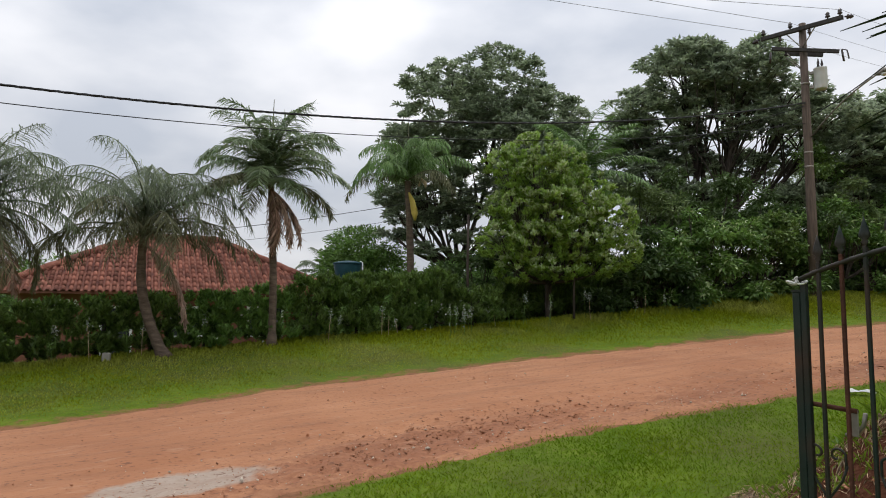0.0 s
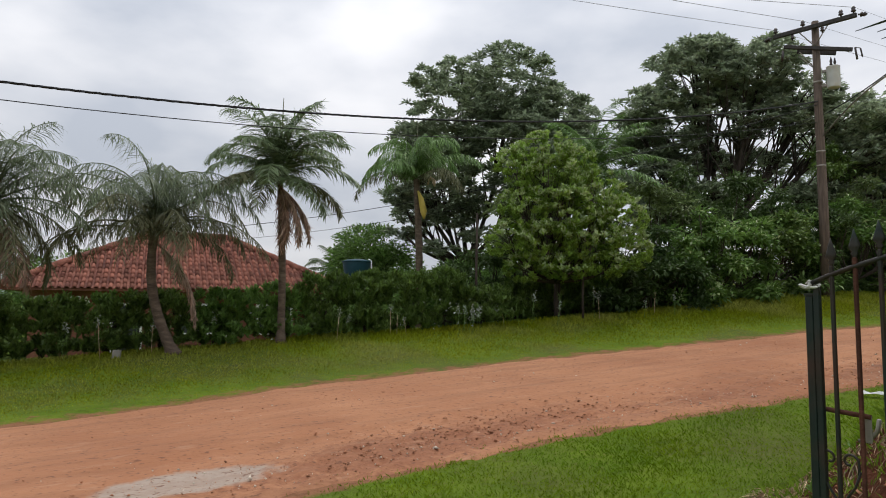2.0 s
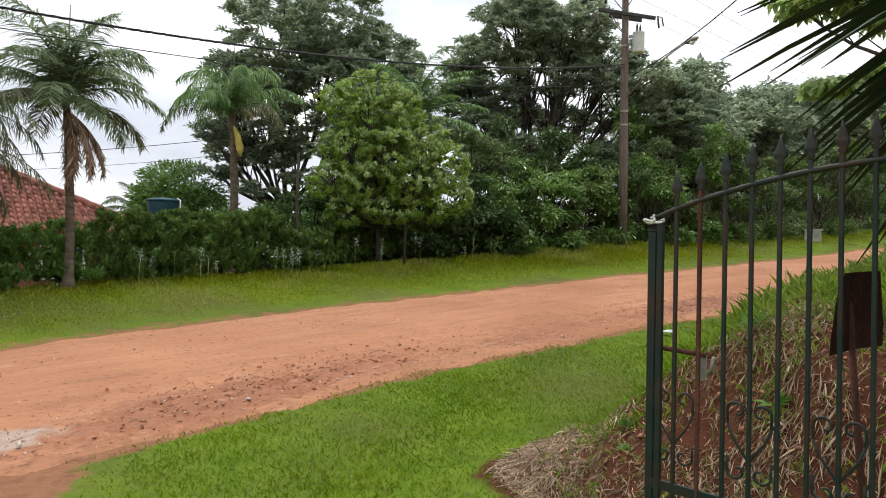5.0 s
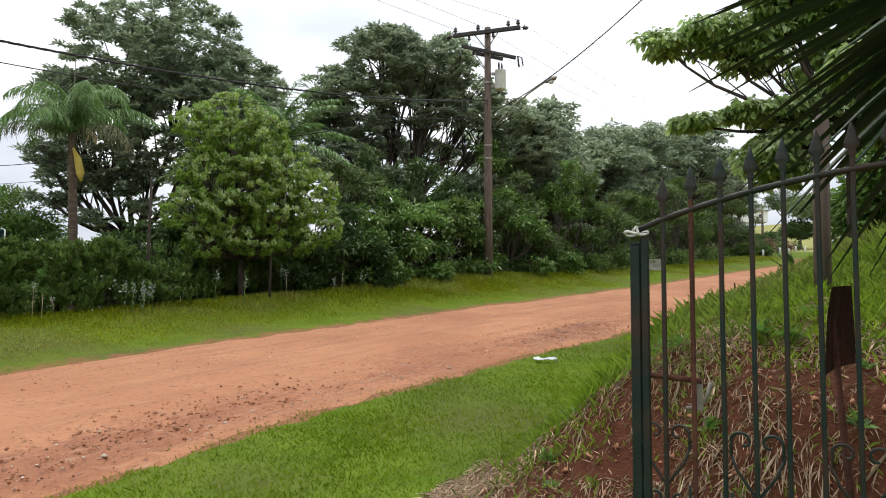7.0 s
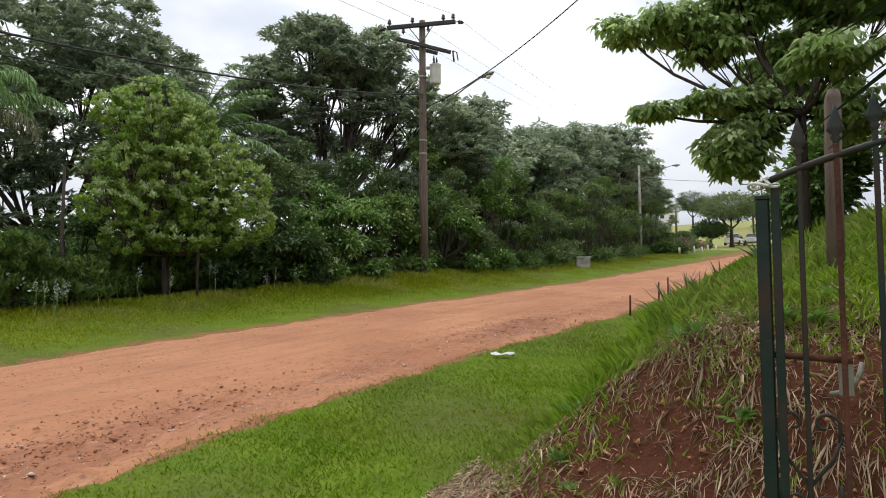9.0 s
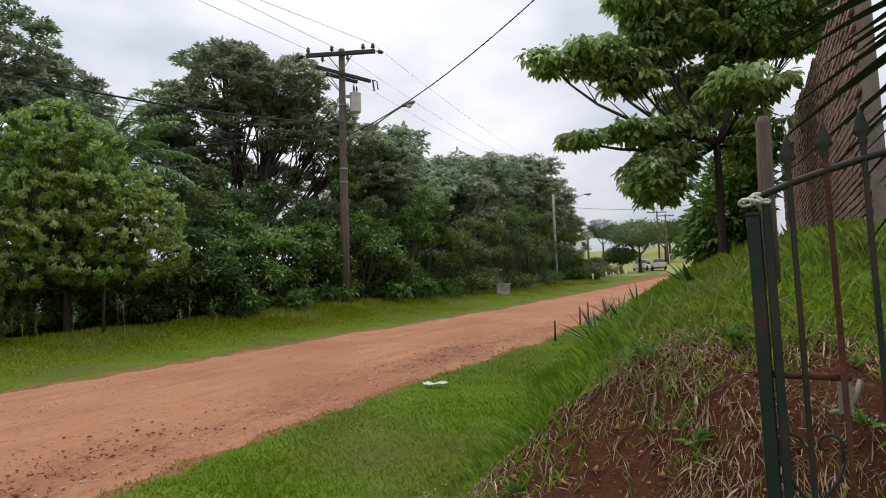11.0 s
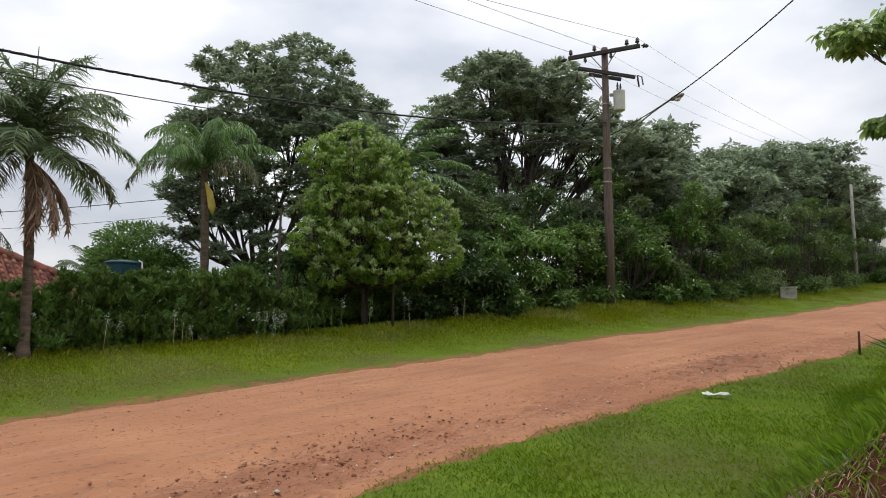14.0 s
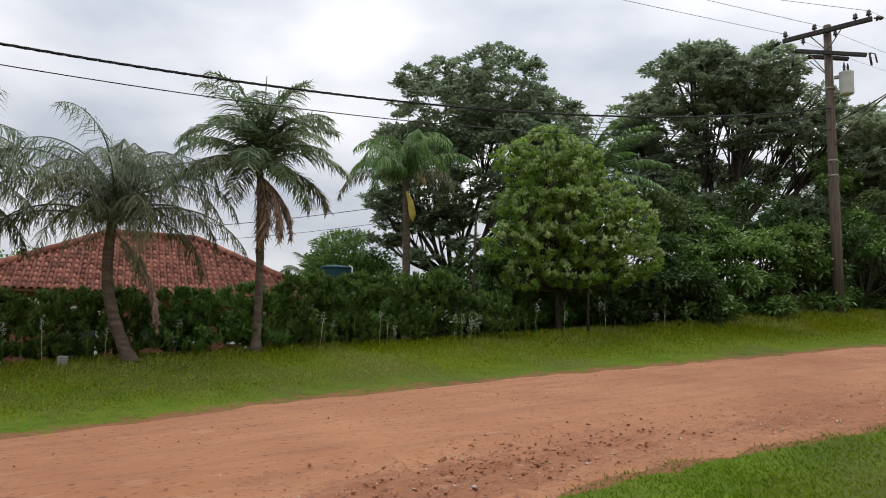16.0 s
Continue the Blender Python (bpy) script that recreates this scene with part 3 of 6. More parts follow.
def frond(name, foot, az, elev, length, curl, leaflet, material, parent, seed, hang=0.6, pairs=72, label="", wide=0.016):
    """A feather palm leaf: an arching rib with two ranks of drooping leaflets."""
    g = np.random.default_rng(seed)
    n = 14
    el = radians(elev) - np.linspace(0, 1, n) ** 1.3 * radians(curl)
    a = radians(az) + np.linspace(0, 1, n) * g.normal() * 0.15
    st = np.stack([np.cos(el) * np.cos(a), np.cos(el) * np.sin(a), np.sin(el)], -1) * length / (n - 1)
    P = np.asarray(foot, float) + np.vstack([[0, 0, 0], np.cumsum(st, 0)[:-1]])
    rib = tube(P, np.linspace(0.022, 0.005, n), 4)
    t = np.linspace(0.10, 0.99, pairs)
    i = np.clip(t * (n - 1), 0, n - 1.001)
    k = i.astype(int)
    C = P[k] + (P[k + 1] - P[k]) * (i - k)[:, None]
    T = unit(P[k + 1] - P[k])
    S = unit(np.cross(T, [0, 0, 1.0] + T * 0.01))
    prof = leaflet * (0.45 + 0.55 * np.sin(np.pi * np.clip(t * 0.9 + 0.12, 0, 1)))
    rows = []
    for sg in (-1, 1):
        jit = g.normal(size=(pairs, 3)) * (0.1 + 0.1 * hang)
        D = unit(S * sg * 0.85 + T * 0.65 + np.array([0, 0, -hang * 0.8]) + jit)
        L = prof * g.uniform(0.8, 1.15, pairs)
        D2 = unit(D + np.array([0, 0, -1.0]) * (0.12 + hang))
        U = np.cross(S * sg, T)
        W = unit(np.cross(D, np.array([0, 0, 1.0]) + 0.3 * g.normal(size=(pairs, 3)))) * wide
        m = C + D * (L * 0.55)[:, None]
        e = m + D2 * (L * 0.5)[:, None]
        jt = 0.3 * g.normal(size=(pairs, 1)) * W
        e = e + g.normal(size=(pairs, 3)) * 0.05
        V = np.stack([C - W * 0.6 + jt, C + W * 0.6, m + W, m - W, e], 1).reshape(-1, 3)
        b = np.arange(pairs)[:, None] * 5
        rows.append((V, np.concatenate([b + [[0, 1, 2]], b + [[0, 2, 3]], b + [[3, 2, 4]]], 1).reshape(-1, 3)))
    V, F = joined([rib, *rows])
    return put(name, raw(name, V, F, material), parent, label)


def palm(label, foot, crown, trunk_r, fronds, length, leaflet, seed, lean=0.0, material=None, dead=0, old=0, curl=(70, 120), spear=0.9, hang=0.6, elev=(-25, 80), pairs=72, wide=0.016):
    g = np.random.default_rng(seed)
    foot = np.array([foot[0], foot[1], float(height(foot[0], foot[1])) - 0.05])
    crown = np.asarray(crown, float)
    tree = thing("palm_tree", foot, label, "palm")
    t = np.linspace(0, 1, 22)[:, None]
    pts = foot + (crown - foot) * t + np.array([lean, 0.3 * lean, 0]) * np.sin(t * np.pi)
    rr = trunk_r * (1.0 - 0.25 * t[:, 0]) * (1 + 0.06 * np.sin(np.arange(22) * 2.4))
    rr[:3] *= [1.7, 1.25, 1.08]
    tubes("trunk", [(pts, rr)], M_PALMTRUNK, tree, sides=10)
    for k in range(fronds):
        f = k / fronds
        e = elev[1] + (elev[0] - elev[1]) * f ** 1.1 + g.normal() * 5
        m = material or M_FROND
        if k >= fronds - old:
            m = M_FROND_OLD
        frond("frond", crown + [0, 0, 0.25 * (1 - f)], k * 137.5 + g.normal() * 10, e, length * g.uniform(0.85, 1.1), g.uniform(*curl) * (1.1 if f < 0.5 else 0.75),
              leaflet, m, tree, seed * 100 + k, hang, pairs, "", wide)
    for k in range(dead):
        frond("dead_frond", crown - [0, 0, 0.15], g.uniform(-130, 40), -35 - 30 * g.random(), length * g.uniform(0.55, 0.8), 60, leaflet * 0.7, M_FROND_DEAD, tree,
              seed * 100 + 60 + k, 1.2, 60, "dry brown hanging frond")
    if spear:
        tubes("spear_leaf", [(np.array([crown + [0, 0, 0.2], crown + [0.03, 0, spear]]), np.array([0.03, 0.008]))], M_FROND_OLD, tree, sides=5)
    return tree


# the two tall dark trees behind the fence
broadleaf("broadleaf_tree", "tall dark green tree with a rounded dense crown", (-0.2, 32.0), 0.19, 2.4,
          [(-1.2, 32, 7.6, 2.3, 2.8, 2.2), (-0.5, 31.6, 11.0, 2.6, 3.0, 2.4), (2.0, 32, 11.9, 2.6, 3.0, 2.2), (4.4, 32.4, 10.6, 2.0, 2.6, 1.6), (2.5, 31, 8.6, 3.2, 3.0, 2.6),
           (-2.6, 31.8, 9.0, 1.2, 1.6, 1.6), (5.2, 32, 8.0, 2.0, 2.4, 2.2), (-2.3, 32, 6.0, 1.4, 1.6, 0.7), (0.6, 32.0, 6.2, 1.6, 1.6, 0.5), (3.6, 32, 6.4, 2.2, 2.2, 1.4), (-2.9, 31.6, 4.9, 0.9, 1.0, 0.3), (-1.5, 31.0, 4.2, 1.0, 1.0, 0.35), (0.6, 31.0, 4.7, 1.2, 1.0, 0.35), (1.9, 31.0, 4.0, 1.0, 1.0, 0.4), (-0.6, 31.4, 5.4, 1.1, 1.0, 0.3), (-3.2, 31.6, 6.8, 0.9, 1.0, 0.6)],
          1900, 44, (0.23, 0.1), M_LEAF_DARK, 11, spread=0.27, flat=0.55, droop=0.15, rosette=True, shell=0.5, rise=0.25, stems=3, twigs=22)
broadleaf("broadleaf_tree", "tall dark tree with a spreading open crown and visible limbs", (10.6, 28.2), 0.24, 2.2,
          [(8.6, 28.6, 9.2, 1.9, 2.4, 1.7), (9.6, 28.0, 11.3, 2.2, 2.4, 1.5), (12.2, 28, 11.4, 2.0, 2.4, 1.4), (14.6, 27, 9.0, 2.3, 2.4, 1.0), (15.6, 26.6, 7.4, 2.0, 2.2, 0.8),
           (11.2, 26.9, 9.2, 2.6, 1.2, 0.9), (8.0, 28.6, 6.8, 1.6, 2.0, 1.0), (12.6, 29.0, 7.6, 2.2, 1.8, 0.9), (7.6, 29.2, 8.2, 1.2, 1.6, 1.4), (10.2, 28.4, 12.2, 1.4, 1.6, 0.7),
           (9.2, 27.6, 7.6, 1.6, 1.2, 0.7), (14.0, 26.8, 5.6, 1.8, 1.6, 0.9), (8.0, 28.0, 5.2, 1.4, 1.5, 0.9), (13.6, 27.6, 10.0, 1.8, 2.0, 0.9), (16.6, 26.6, 8.4, 1.4, 1.6, 0.6), (7.4, 28.8, 10.0, 1.1, 1.4, 1.0), (11.4, 27.2, 10.6, 2.0, 1.6, 0.9), (10.0, 27.2, 6.0, 1.4, 1.2, 0.5)],
          1500, 42, (0.23, 0.1), M_LEAF_DARK, 12, spread=0.27, flat=0.5, stems=4, droop=0.15, rosette=True, shell=0.45, rise=0.25, twigs=26)
# the bright bush-like tree in front
broadleaf("small_tree", "fresh green dense small tree with pale new leaves", (2.55, 18.7), 0.07, 1.0,
          [(2.1, 18.5, 5.75, 0.85, 0.8, 0.6), (1.35, 18.3, 5.3, 0.7, 0.7, 0.6), (2.9, 18.4, 5.3, 0.75, 0.7, 0.6), (2.2, 18.0, 4.9, 0.9, 0.7, 0.7), (3.6, 18.3, 4.5, 0.8, 0.8, 0.7),
           (1.5, 17.9, 4.1, 0.75, 0.7, 0.6), (2.6, 17.7, 4.0, 0.8, 0.7, 0.7), (4.2, 18.2, 3.8, 0.75, 0.8, 0.7), (1.2, 17.9, 3.2, 0.7, 0.7, 0.6), (2.1, 17.6, 3.1, 0.8, 0.7, 0.6),
           (3.3, 17.8, 3.3, 0.9, 0.7, 0.7), (4.3, 18.3, 3.0, 0.7, 0.8, 0.6), (1.6, 17.8, 2.45, 0.7, 0.6, 0.4), (2.6, 17.7, 2.5, 0.7, 0.6, 0.35), (2.6, 18.8, 3.9, 1.5, 0.9, 1.5), (2.7, 18.7, 2.9, 1.4, 0.7, 0.8), (3.7, 18.0, 2.6, 0.6, 0.6, 0.4)],
          1450, 30, (0.105, 0.052), M_LEAF_BUSH, 13, shape=leaf_oval, spread=0.11, flat=0.9, droop=0.05, stems=4, shell=0.72, tips=0.6, rosette=True, rise=0.25)
# the row of trees along the road
row = [(17.5, 29.5, 3.4, 10.8), (21.5, 32.0, 3.4, 11.2), (26, 35.2, 3.8, 12.0), (31, 37.6, 4.0, 13.5), (36, 40.0, 4.0, 14.3), (41, 42.2, 4.0, 15.3), (46, 44.4, 3.6, 13.7), (50.5, 46.2, 2.8, 12.9)]
for k, (x, y, r, top) in enumerate(row):
    g0 = float(height(x, y))
    h = top - g0
    g = np.random.default_rng(300 + k)
    lobes = [(x, y, g0 + h * 0.7, r * 0.85, r * 0.85, h * 0.24)]
    for _ in range(15):
        q, e = g.uniform(0, 6.28), g.uniform(0.08, 0.9)
        w = r * math.sin(math.pi * (0.12 + 0.8 * e)) ** 0.6
        lobes.append((x + math.cos(q) * w * 0.75, y + math.sin(q) * w * 0.75, g0 + h * e, r * g.uniform(0.38, 0.6), r * g.uniform(0.38, 0.6), h * g.uniform(0.07, 0.12)))
    broadleaf("broadleaf_tree", "grey-green roadside tree in a dense row", (x, y), 0.22, h * 0.3, lobes, 760 if k > 1 else 480, 34, (0.3, 0.13), M_LEAF_ROW, 30 + k, spread=0.36, flat=0.5, droop=0.3, rosette=True, rise=0.2, twigs=8,
              group="trees along the road", shell=0.55)
# understory between the fence and the tall trees
under = [(5.2, 1.0, 1.1, 2.3, 0), (6.3, 1.1, 1.1, 2.1, 1), (7.3, 0.9, 1.0, 2.6, 1), (8.3, 1.1, 1.1, 2.2, 1), (9.4, 1.2, 1.1, 2.7, 0), (10.4, 1.5, 1.1, 2.5, 1), (11.6, 1.2, 1.1, 3.0, 0), (12.9, 1.2, 1.3, 3.2, 1),
         (14.3, 1.2, 1.3, 3.6, 0), (15.8, 1.3, 1.4, 4.0, 1), (17.6, 1.4, 1.5, 3.8, 0), (6.2, 3.2, 1.6, 3.6, 0), (8.0, 3.4, 1.6, 3.8, 0), (12.4, 3.6, 1.8, 5.2, 0), (4.4, 3.4, 1.5, 3.0, 0), (10.2, 3.6, 1.6, 3.6, 0),
         (3.0, 2.8, 1.5, 4.6, 0), (1.6, 2.6, 1.2, 3.4, 0), (0.6, 3.4, 1.3, 2.0, 0), (14.9, 3.6, 1.7, 5.0, 0), (19.6, 1.5, 1.6, 4.2, 0), (22.0, 1.6, 1.6, 4.4, 0), (24.6, 1.9, 1.7, 4.6, 0), (27.4, 2.2, 1.7, 4.6, 0), (30.5, 2.6, 1.8, 5.0, 0),
         (34.0, 2.6, 1.8, 5.2, 0), (37.5, 2.6, 1.9, 5.0, 0), (41.0, 2.6, 1.9, 4.6, 0), (44.5, 2.4, 1.9, 4.4, 0), (48.0, 2.4, 1.8, 4.0, 0)]
for k, (x, off, r, h, kind) in enumerate(under):
    y = float(along(FENCE, x)) + off
    g0 = float(height(x, y))
    g = np.random.default_rng(800 + k)
    lobes = []
    for q in range(16):
        e = 0.07 if q < 4 else g.uniform(0.12, 1.0)
        w = r * (1.15 - 0.5 * e) * g.uniform(0.5, 1.15)
        a = g.uniform(0, 6.28)
        lobes.append((x + w * math.cos(a), y + 0.8 * w * math.sin(a), g0 + h * e * g.uniform(0.85, 1.1), r * g.uniform(0.2, 0.5), r * g.uniform(0.2, 0.5), h * g.uniform(0.04, 0.1)))
    # some of the nearer dark shrubs carry the shade in their leaf colour
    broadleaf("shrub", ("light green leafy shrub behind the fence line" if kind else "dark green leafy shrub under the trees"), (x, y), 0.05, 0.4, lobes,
              230, 24, (0.17, 0.07), M_LEAF_SHRUB if kind else (M_LEAF_DARKENED, M_LEAF_HEDGE, M_LEAF_UNDER)[k % 3 if x < 19 else 1 + k % 2], 60 + k, spread=0.26, tips=0.15 * kind, droop=0.3, stems=3, group="shrubs under the trees", category="shrub", shell=0.25, flat=0.8,
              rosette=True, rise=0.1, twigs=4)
# tree by the water tank and low trees beyond the hedge
broadleaf("small_tree", "round dark green tree beside the water tank", (-4.6, 33.0), 0.16, 1.6,
          [(-4.7, 32.8, 4.1, 1.9, 1.8, 1.3), (-3.7, 32.6, 3.3, 1.5, 1.6, 1.2), (-5.7, 32.6, 3.3, 1.4, 1.6, 1.1), (-4.6, 32.4, 2.4, 2.0, 1.6, 0.9)], 230, 80, (0.2, 0.08), M_LEAF_SHRUB, 90, spread=0.3)
for k, (x, y, r, h) in enumerate([(-4.0, 24.6, 1.0, 2.45), (-5.4, 25.0, 0.9, 2.6), (-2.0, 29.5, 1.7, 2.3), (0.4, 27.5, 1.7, 2.3), (2.6, 26.0, 1.7, 2.6), (-0.8, 24.0, 1.5, 2.1), (-16, 27, 2.4, 4.2), (-19, 26, 2.6, 4.0), (-14.5, 33, 2.6, 4.6), (-23, 22, 2.6, 4)]):
    g0 = float(height(x, y))
    broadleaf("shrub", "low scrubby tree beyond the hedge", (x, y), 0.08, 0.5,
              [(x, y, g0 + h * 0.65, r, r, h * 0.36), (x - r * 0.6, y, g0 + h * 0.4, r * 0.8, r * 0.8, h * 0.36), (x + r * 0.6, y, g0 + h * 0.4, r * 0.8, r * 0.8, h * 0.36)], 110, 60, (0.2, 0.08),
              M_LEAF_SHRUB, 95 + k, spread=0.3, category="shrub", group="scrub beyond the hedge")


# palms
palm("tall feather palm with dry brown hanging fronds", (-4.1, 14.75), (-4.2, 14.7, 4.3), 0.088, 30, 1.95, 0.52, 21, 0.04, dead=6, old=3, curl=(62, 120), spear=1.9, hang=0.35, elev=(-5, 90), material=M_FROND_MID, pairs=84, wide=0.0135)
palm("drooping feather palm with long weeping fronds", (-5.85, 13.35), (-6.4, 13.4, 2.95), 0.11, 40, 2.65, 0.52, 22, -0.2, material=M_FROND, dead=2, old=16, curl=(105, 175), spear=1.4, hang=1.1, elev=(12, 90), pairs=68, wide=0.008)
palm("feather palm with dry lower fronds", (-8.9, 12.0), (-8.75, 12.0, 3.3), 0.14, 32, 2.2, 0.6, 23, 0.1, dead=3, old=8, curl=(80, 130), hang=0.7, elev=(-30, 85), pairs=66, wide=0.009)
palm("bright green feather palm with a yellow spathe", (-1.55, 22.0), (-1.68, 21.9, 5.7), 0.14, 19, 2.45, 0.55, 24, 0.05, material=M_FROND_BRIGHT, dead=0, old=3, curl=(120, 175), spear=2.2, hang=1.1, elev=(22, 90), pairs=72, wide=0.012)
palm("green feather palm crown among the trees", (4.2, 22.6), (4.2, 22.6, 6.0), 0.14, 20, 2.6, 0.5, 25, 0.0, material=M_FROND_BRIGHT, curl=(50, 90), spear=1.6, hang=0.5, elev=(-10, 85))
palm("small distant feather palm near the water tank", (-7.4, 36.5), (-7.4, 36.5, 3.3), 0.14, 14, 2.0, 0.45, 26, 0.0, curl=(70, 110), hang=0.6)
p4 = bpy.data.objects["palm_tree.003"]
V, F = joined([tube(np.array([[-1.62, 21.8, 5.3], [-1.5, 21.72, 5.0], [-1.42, 21.68, 4.6], [-1.4, 21.66, 4.35]]), np.array([0.03, 0.09, 0.11, 0.03]), 9)])
put("spathe", raw("spathe", V, F, M_YELLOW, True), p4, "hanging yellow flower spathe")
V, F = joined([tube(np.array([[-1.3, 21.75, 5.5], [-1.2, 21.7, 5.75], [-1.08, 21.65, 5.6], [-1.06, 21.65, 5.4]]), np.array([0.03, 0.06, 0.07, 0.01]), 7)])
put("spathe", raw("spathe", V, F, M_STRAW, True), p4, "grey woody spathe")


# hedge: separate bushes side by side along the fence line
hx = np.concatenate([np.arange(-16.5, -0.6, 1.0), np.arange(-0.6, 5.4, 0.95)])
for k, x in enumerate(hx):
    y = float(along(FENCE, x)) + (0.7 if x < 1 else 1.9)
    g0 = float(height(x, y))
    h = 1.2 + 0.26 * wavy(x, 2.0, 1.0, 3) + (0.25 if -0.4 > x > -4.4 else 0) - (0.2 if x > 0 else 0)
    lobes = [(x, y, g0 + h * 0.66, 0.75, 0.6, h * 0.32), (x - 0.2, y - 0.22, g0 + h * 0.24, 0.75, 0.5, h * 0.3), (x + 0.25, y - 0.2, g0 + 0.18, 0.7, 0.4, 0.2), (x + 0.2, y + 0.1, g0 + h * 0.75, 0.55, 0.5, h * 0.25)]
    light = -5.6 < x < -4.2
    broadleaf("hedge_bush", "light olive hedge bush" if light else "dense dark green hedge bush", (x, y), 0.035, 0.25, lobes, 130, 40, (0.12, 0.05),
              M_LEAF_SHRUB if light else M_LEAF_HEDGE, 120 + k, spread=0.16, flat=1.0, stems=3, rosette=True, rise=0.5, twigs=6, group="hedge bushes", category="hedge", shell=0.5)

# the broad-leaved tree on the bank
rt = [(5.85, 7.12, 4.54, 0.32, 0.3, 0.14), (6.36, 6.8, 4.61, 0.42, 0.36, 0.18), (6.8, 6.52, 4.41, 0.36, 0.36, 0.22), (6.08, 6.84, 3.49, 0.26, 0.24, 0.08), (6.6, 6.47, 3.6, 0.3, 0.3, 0.1),
      (6.72, 6.28, 2.96, 0.34, 0.34, 0.24), (7.2, 6.26, 3.44, 0.44, 0.42, 0.32), (6.71, 5.06, 3.77, 0.5, 0.4, 0.14), (7.16, 6.34, 4.97, 0.55, 0.5, 0.3),
      (6.7, 6.3, 5.37, 0.42, 0.4, 0.22), (7.78, 5.62, 4.92, 0.7, 0.65, 0.35), (8.04, 5.03, 4.89, 0.6, 0.6, 0.26), (7.73, 5.24, 5.74, 1.1, 1.1, 0.35), (7.82, 5.53, 3.45, 0.42, 0.4, 0.26),
      (7.88, 6.28, 4.21, 0.48, 0.45, 0.32), (7.64, 5.89, 6.68, 0.8, 0.8, 0.35)]
rt = [(a, b, c, d * 1.05, e * 1.05, f * (1.5 if a > 6.3 else 1.15)) for a, b, c, d, e, f in rt]
broadleaf("broadleaf_tree", "broad-leaved green tree on the grassy bank", (7.55, 5.85), 0.05, 1.5, rt, 1250, 32, (0.115, 0.054), M_LEAF_BROAD, 40, shape=leaf_oval, spread=0.12, flat=0.45, droop=0.6, stems=2, shell=0.3, tips=0.6, rosette=True)
broadleaf("shrub", "leafy green bush behind the bank tree", (10.75, 7.7), 0.08, 0.5, [(10.85, 7.6, 2.9, 0.4, 0.5, 0.5), (10.75, 7.7, 2.5, 0.4, 0.45, 0.4), (11.1, 7.4, 3.6, 0.4, 0.45, 0.45)], 110, 55, (0.16, 0.07), M_LEAF_SHRUB, 41, spread=0.22, category="shrub")
# low scrub along the far verge towards the bend
for k, (x, y, r, h) in enumerate([(43.4, 37.6, 0.6, 1.0), (46.9, 39.2, 0.6, 0.7)]):
    g0 = float(height(x, y))
    broadleaf("shrub", "low dark scrub on the verge near the bend", (x, y), 0.04, 0.2, [(x, y, g0 + h * 0.55, r, r, h * 0.4), (x + r * 0.8, y + 0.4, g0 + h * 0.4, r * 0.7, r * 0.7, h * 0.35)], 60, 40, (0.2, 0.08),
              M_LEAF_HEDGE, 500 + k, spread=0.25, category="shrub", group="scrub near the bend")

# ---- the wooden power pole ----
PX, PY = 10.97, 20.80
PZ = float(height(PX, PY))
pole = thing("utility_pole", (PX, PY, PZ), "weathered wooden power pole with two crossarms", "utility pole")
tubes("post", [(np.array([[PX, PY, PZ - 0.1], [PX, PY, PZ + 3], [PX - 0.02, PY, 7.5], [PX - 0.03, PY, 10.55]]), np.array([0.155, 0.14, 0.122, 0.105]))], M_POLE, pole, sides=14)
arm_yaw = math.degrees(math.atan2(-1.63, 1.65))
ad = np.array([math.cos(radians(arm_yaw)), math.sin(radians(arm_yaw)), 0])
an = np.array([-ad[1], ad[0], 0])
C0 = np.array([PX - 0.03, PY, 10.34]) - an * 0.17
boxes("crossarm", [(C0, (1.2, 0.055, 0.065), arm_yaw, 0)], M_ARM, pole, bevel=0.008)
for sg in (-1, 1):
    tubes("brace", [(np.array([C0 + ad * sg * 0.42 - [0, 0, 0.06], [PX - 0.02, PY, 9.72] - an * 0.13]), 0.018)], M_STEEL, pole, sides=5)
low_yaw = -22.0
ld = np.array([math.cos(radians(low_yaw)), math.sin(radians(low_yaw)), 0])
ln = np.array([-ld[1], ld[0], 0])
for sg in (-1, 1):
    boxes("crossarm", [(np.array([PX, PY, 9.62]) + ln * sg * 0.19, (0.95 if sg < 0 else 0.55, 0.05, 0.055), low_yaw, 11)], M_ARM, pole, bevel=0.008)
    tubes("brace", [(np.array([np.array([PX, PY, 9.58]) + ln * sg * 0.19 + ld * -0.5, [PX, PY, 8.95]]), 0.016)], M_STEEL, pole, sides=5)


def insulator(p, up=(0, 0, 1), s=1.0):
    p, up = np.asarray(p, float), np.asarray(up, float)
    k = np.array([0, 0.05, 0.06, 0.09, 0.10, 0.14, 0.15, 0.2]) * s
    tubes("insulator", [(p + k[:, None] * up, np.array([0.02, 0.02, 0.06, 0.06, 0.035, 0.055, 0.05, 0.02]) * s)], M_INSUL, pole, sides=8)


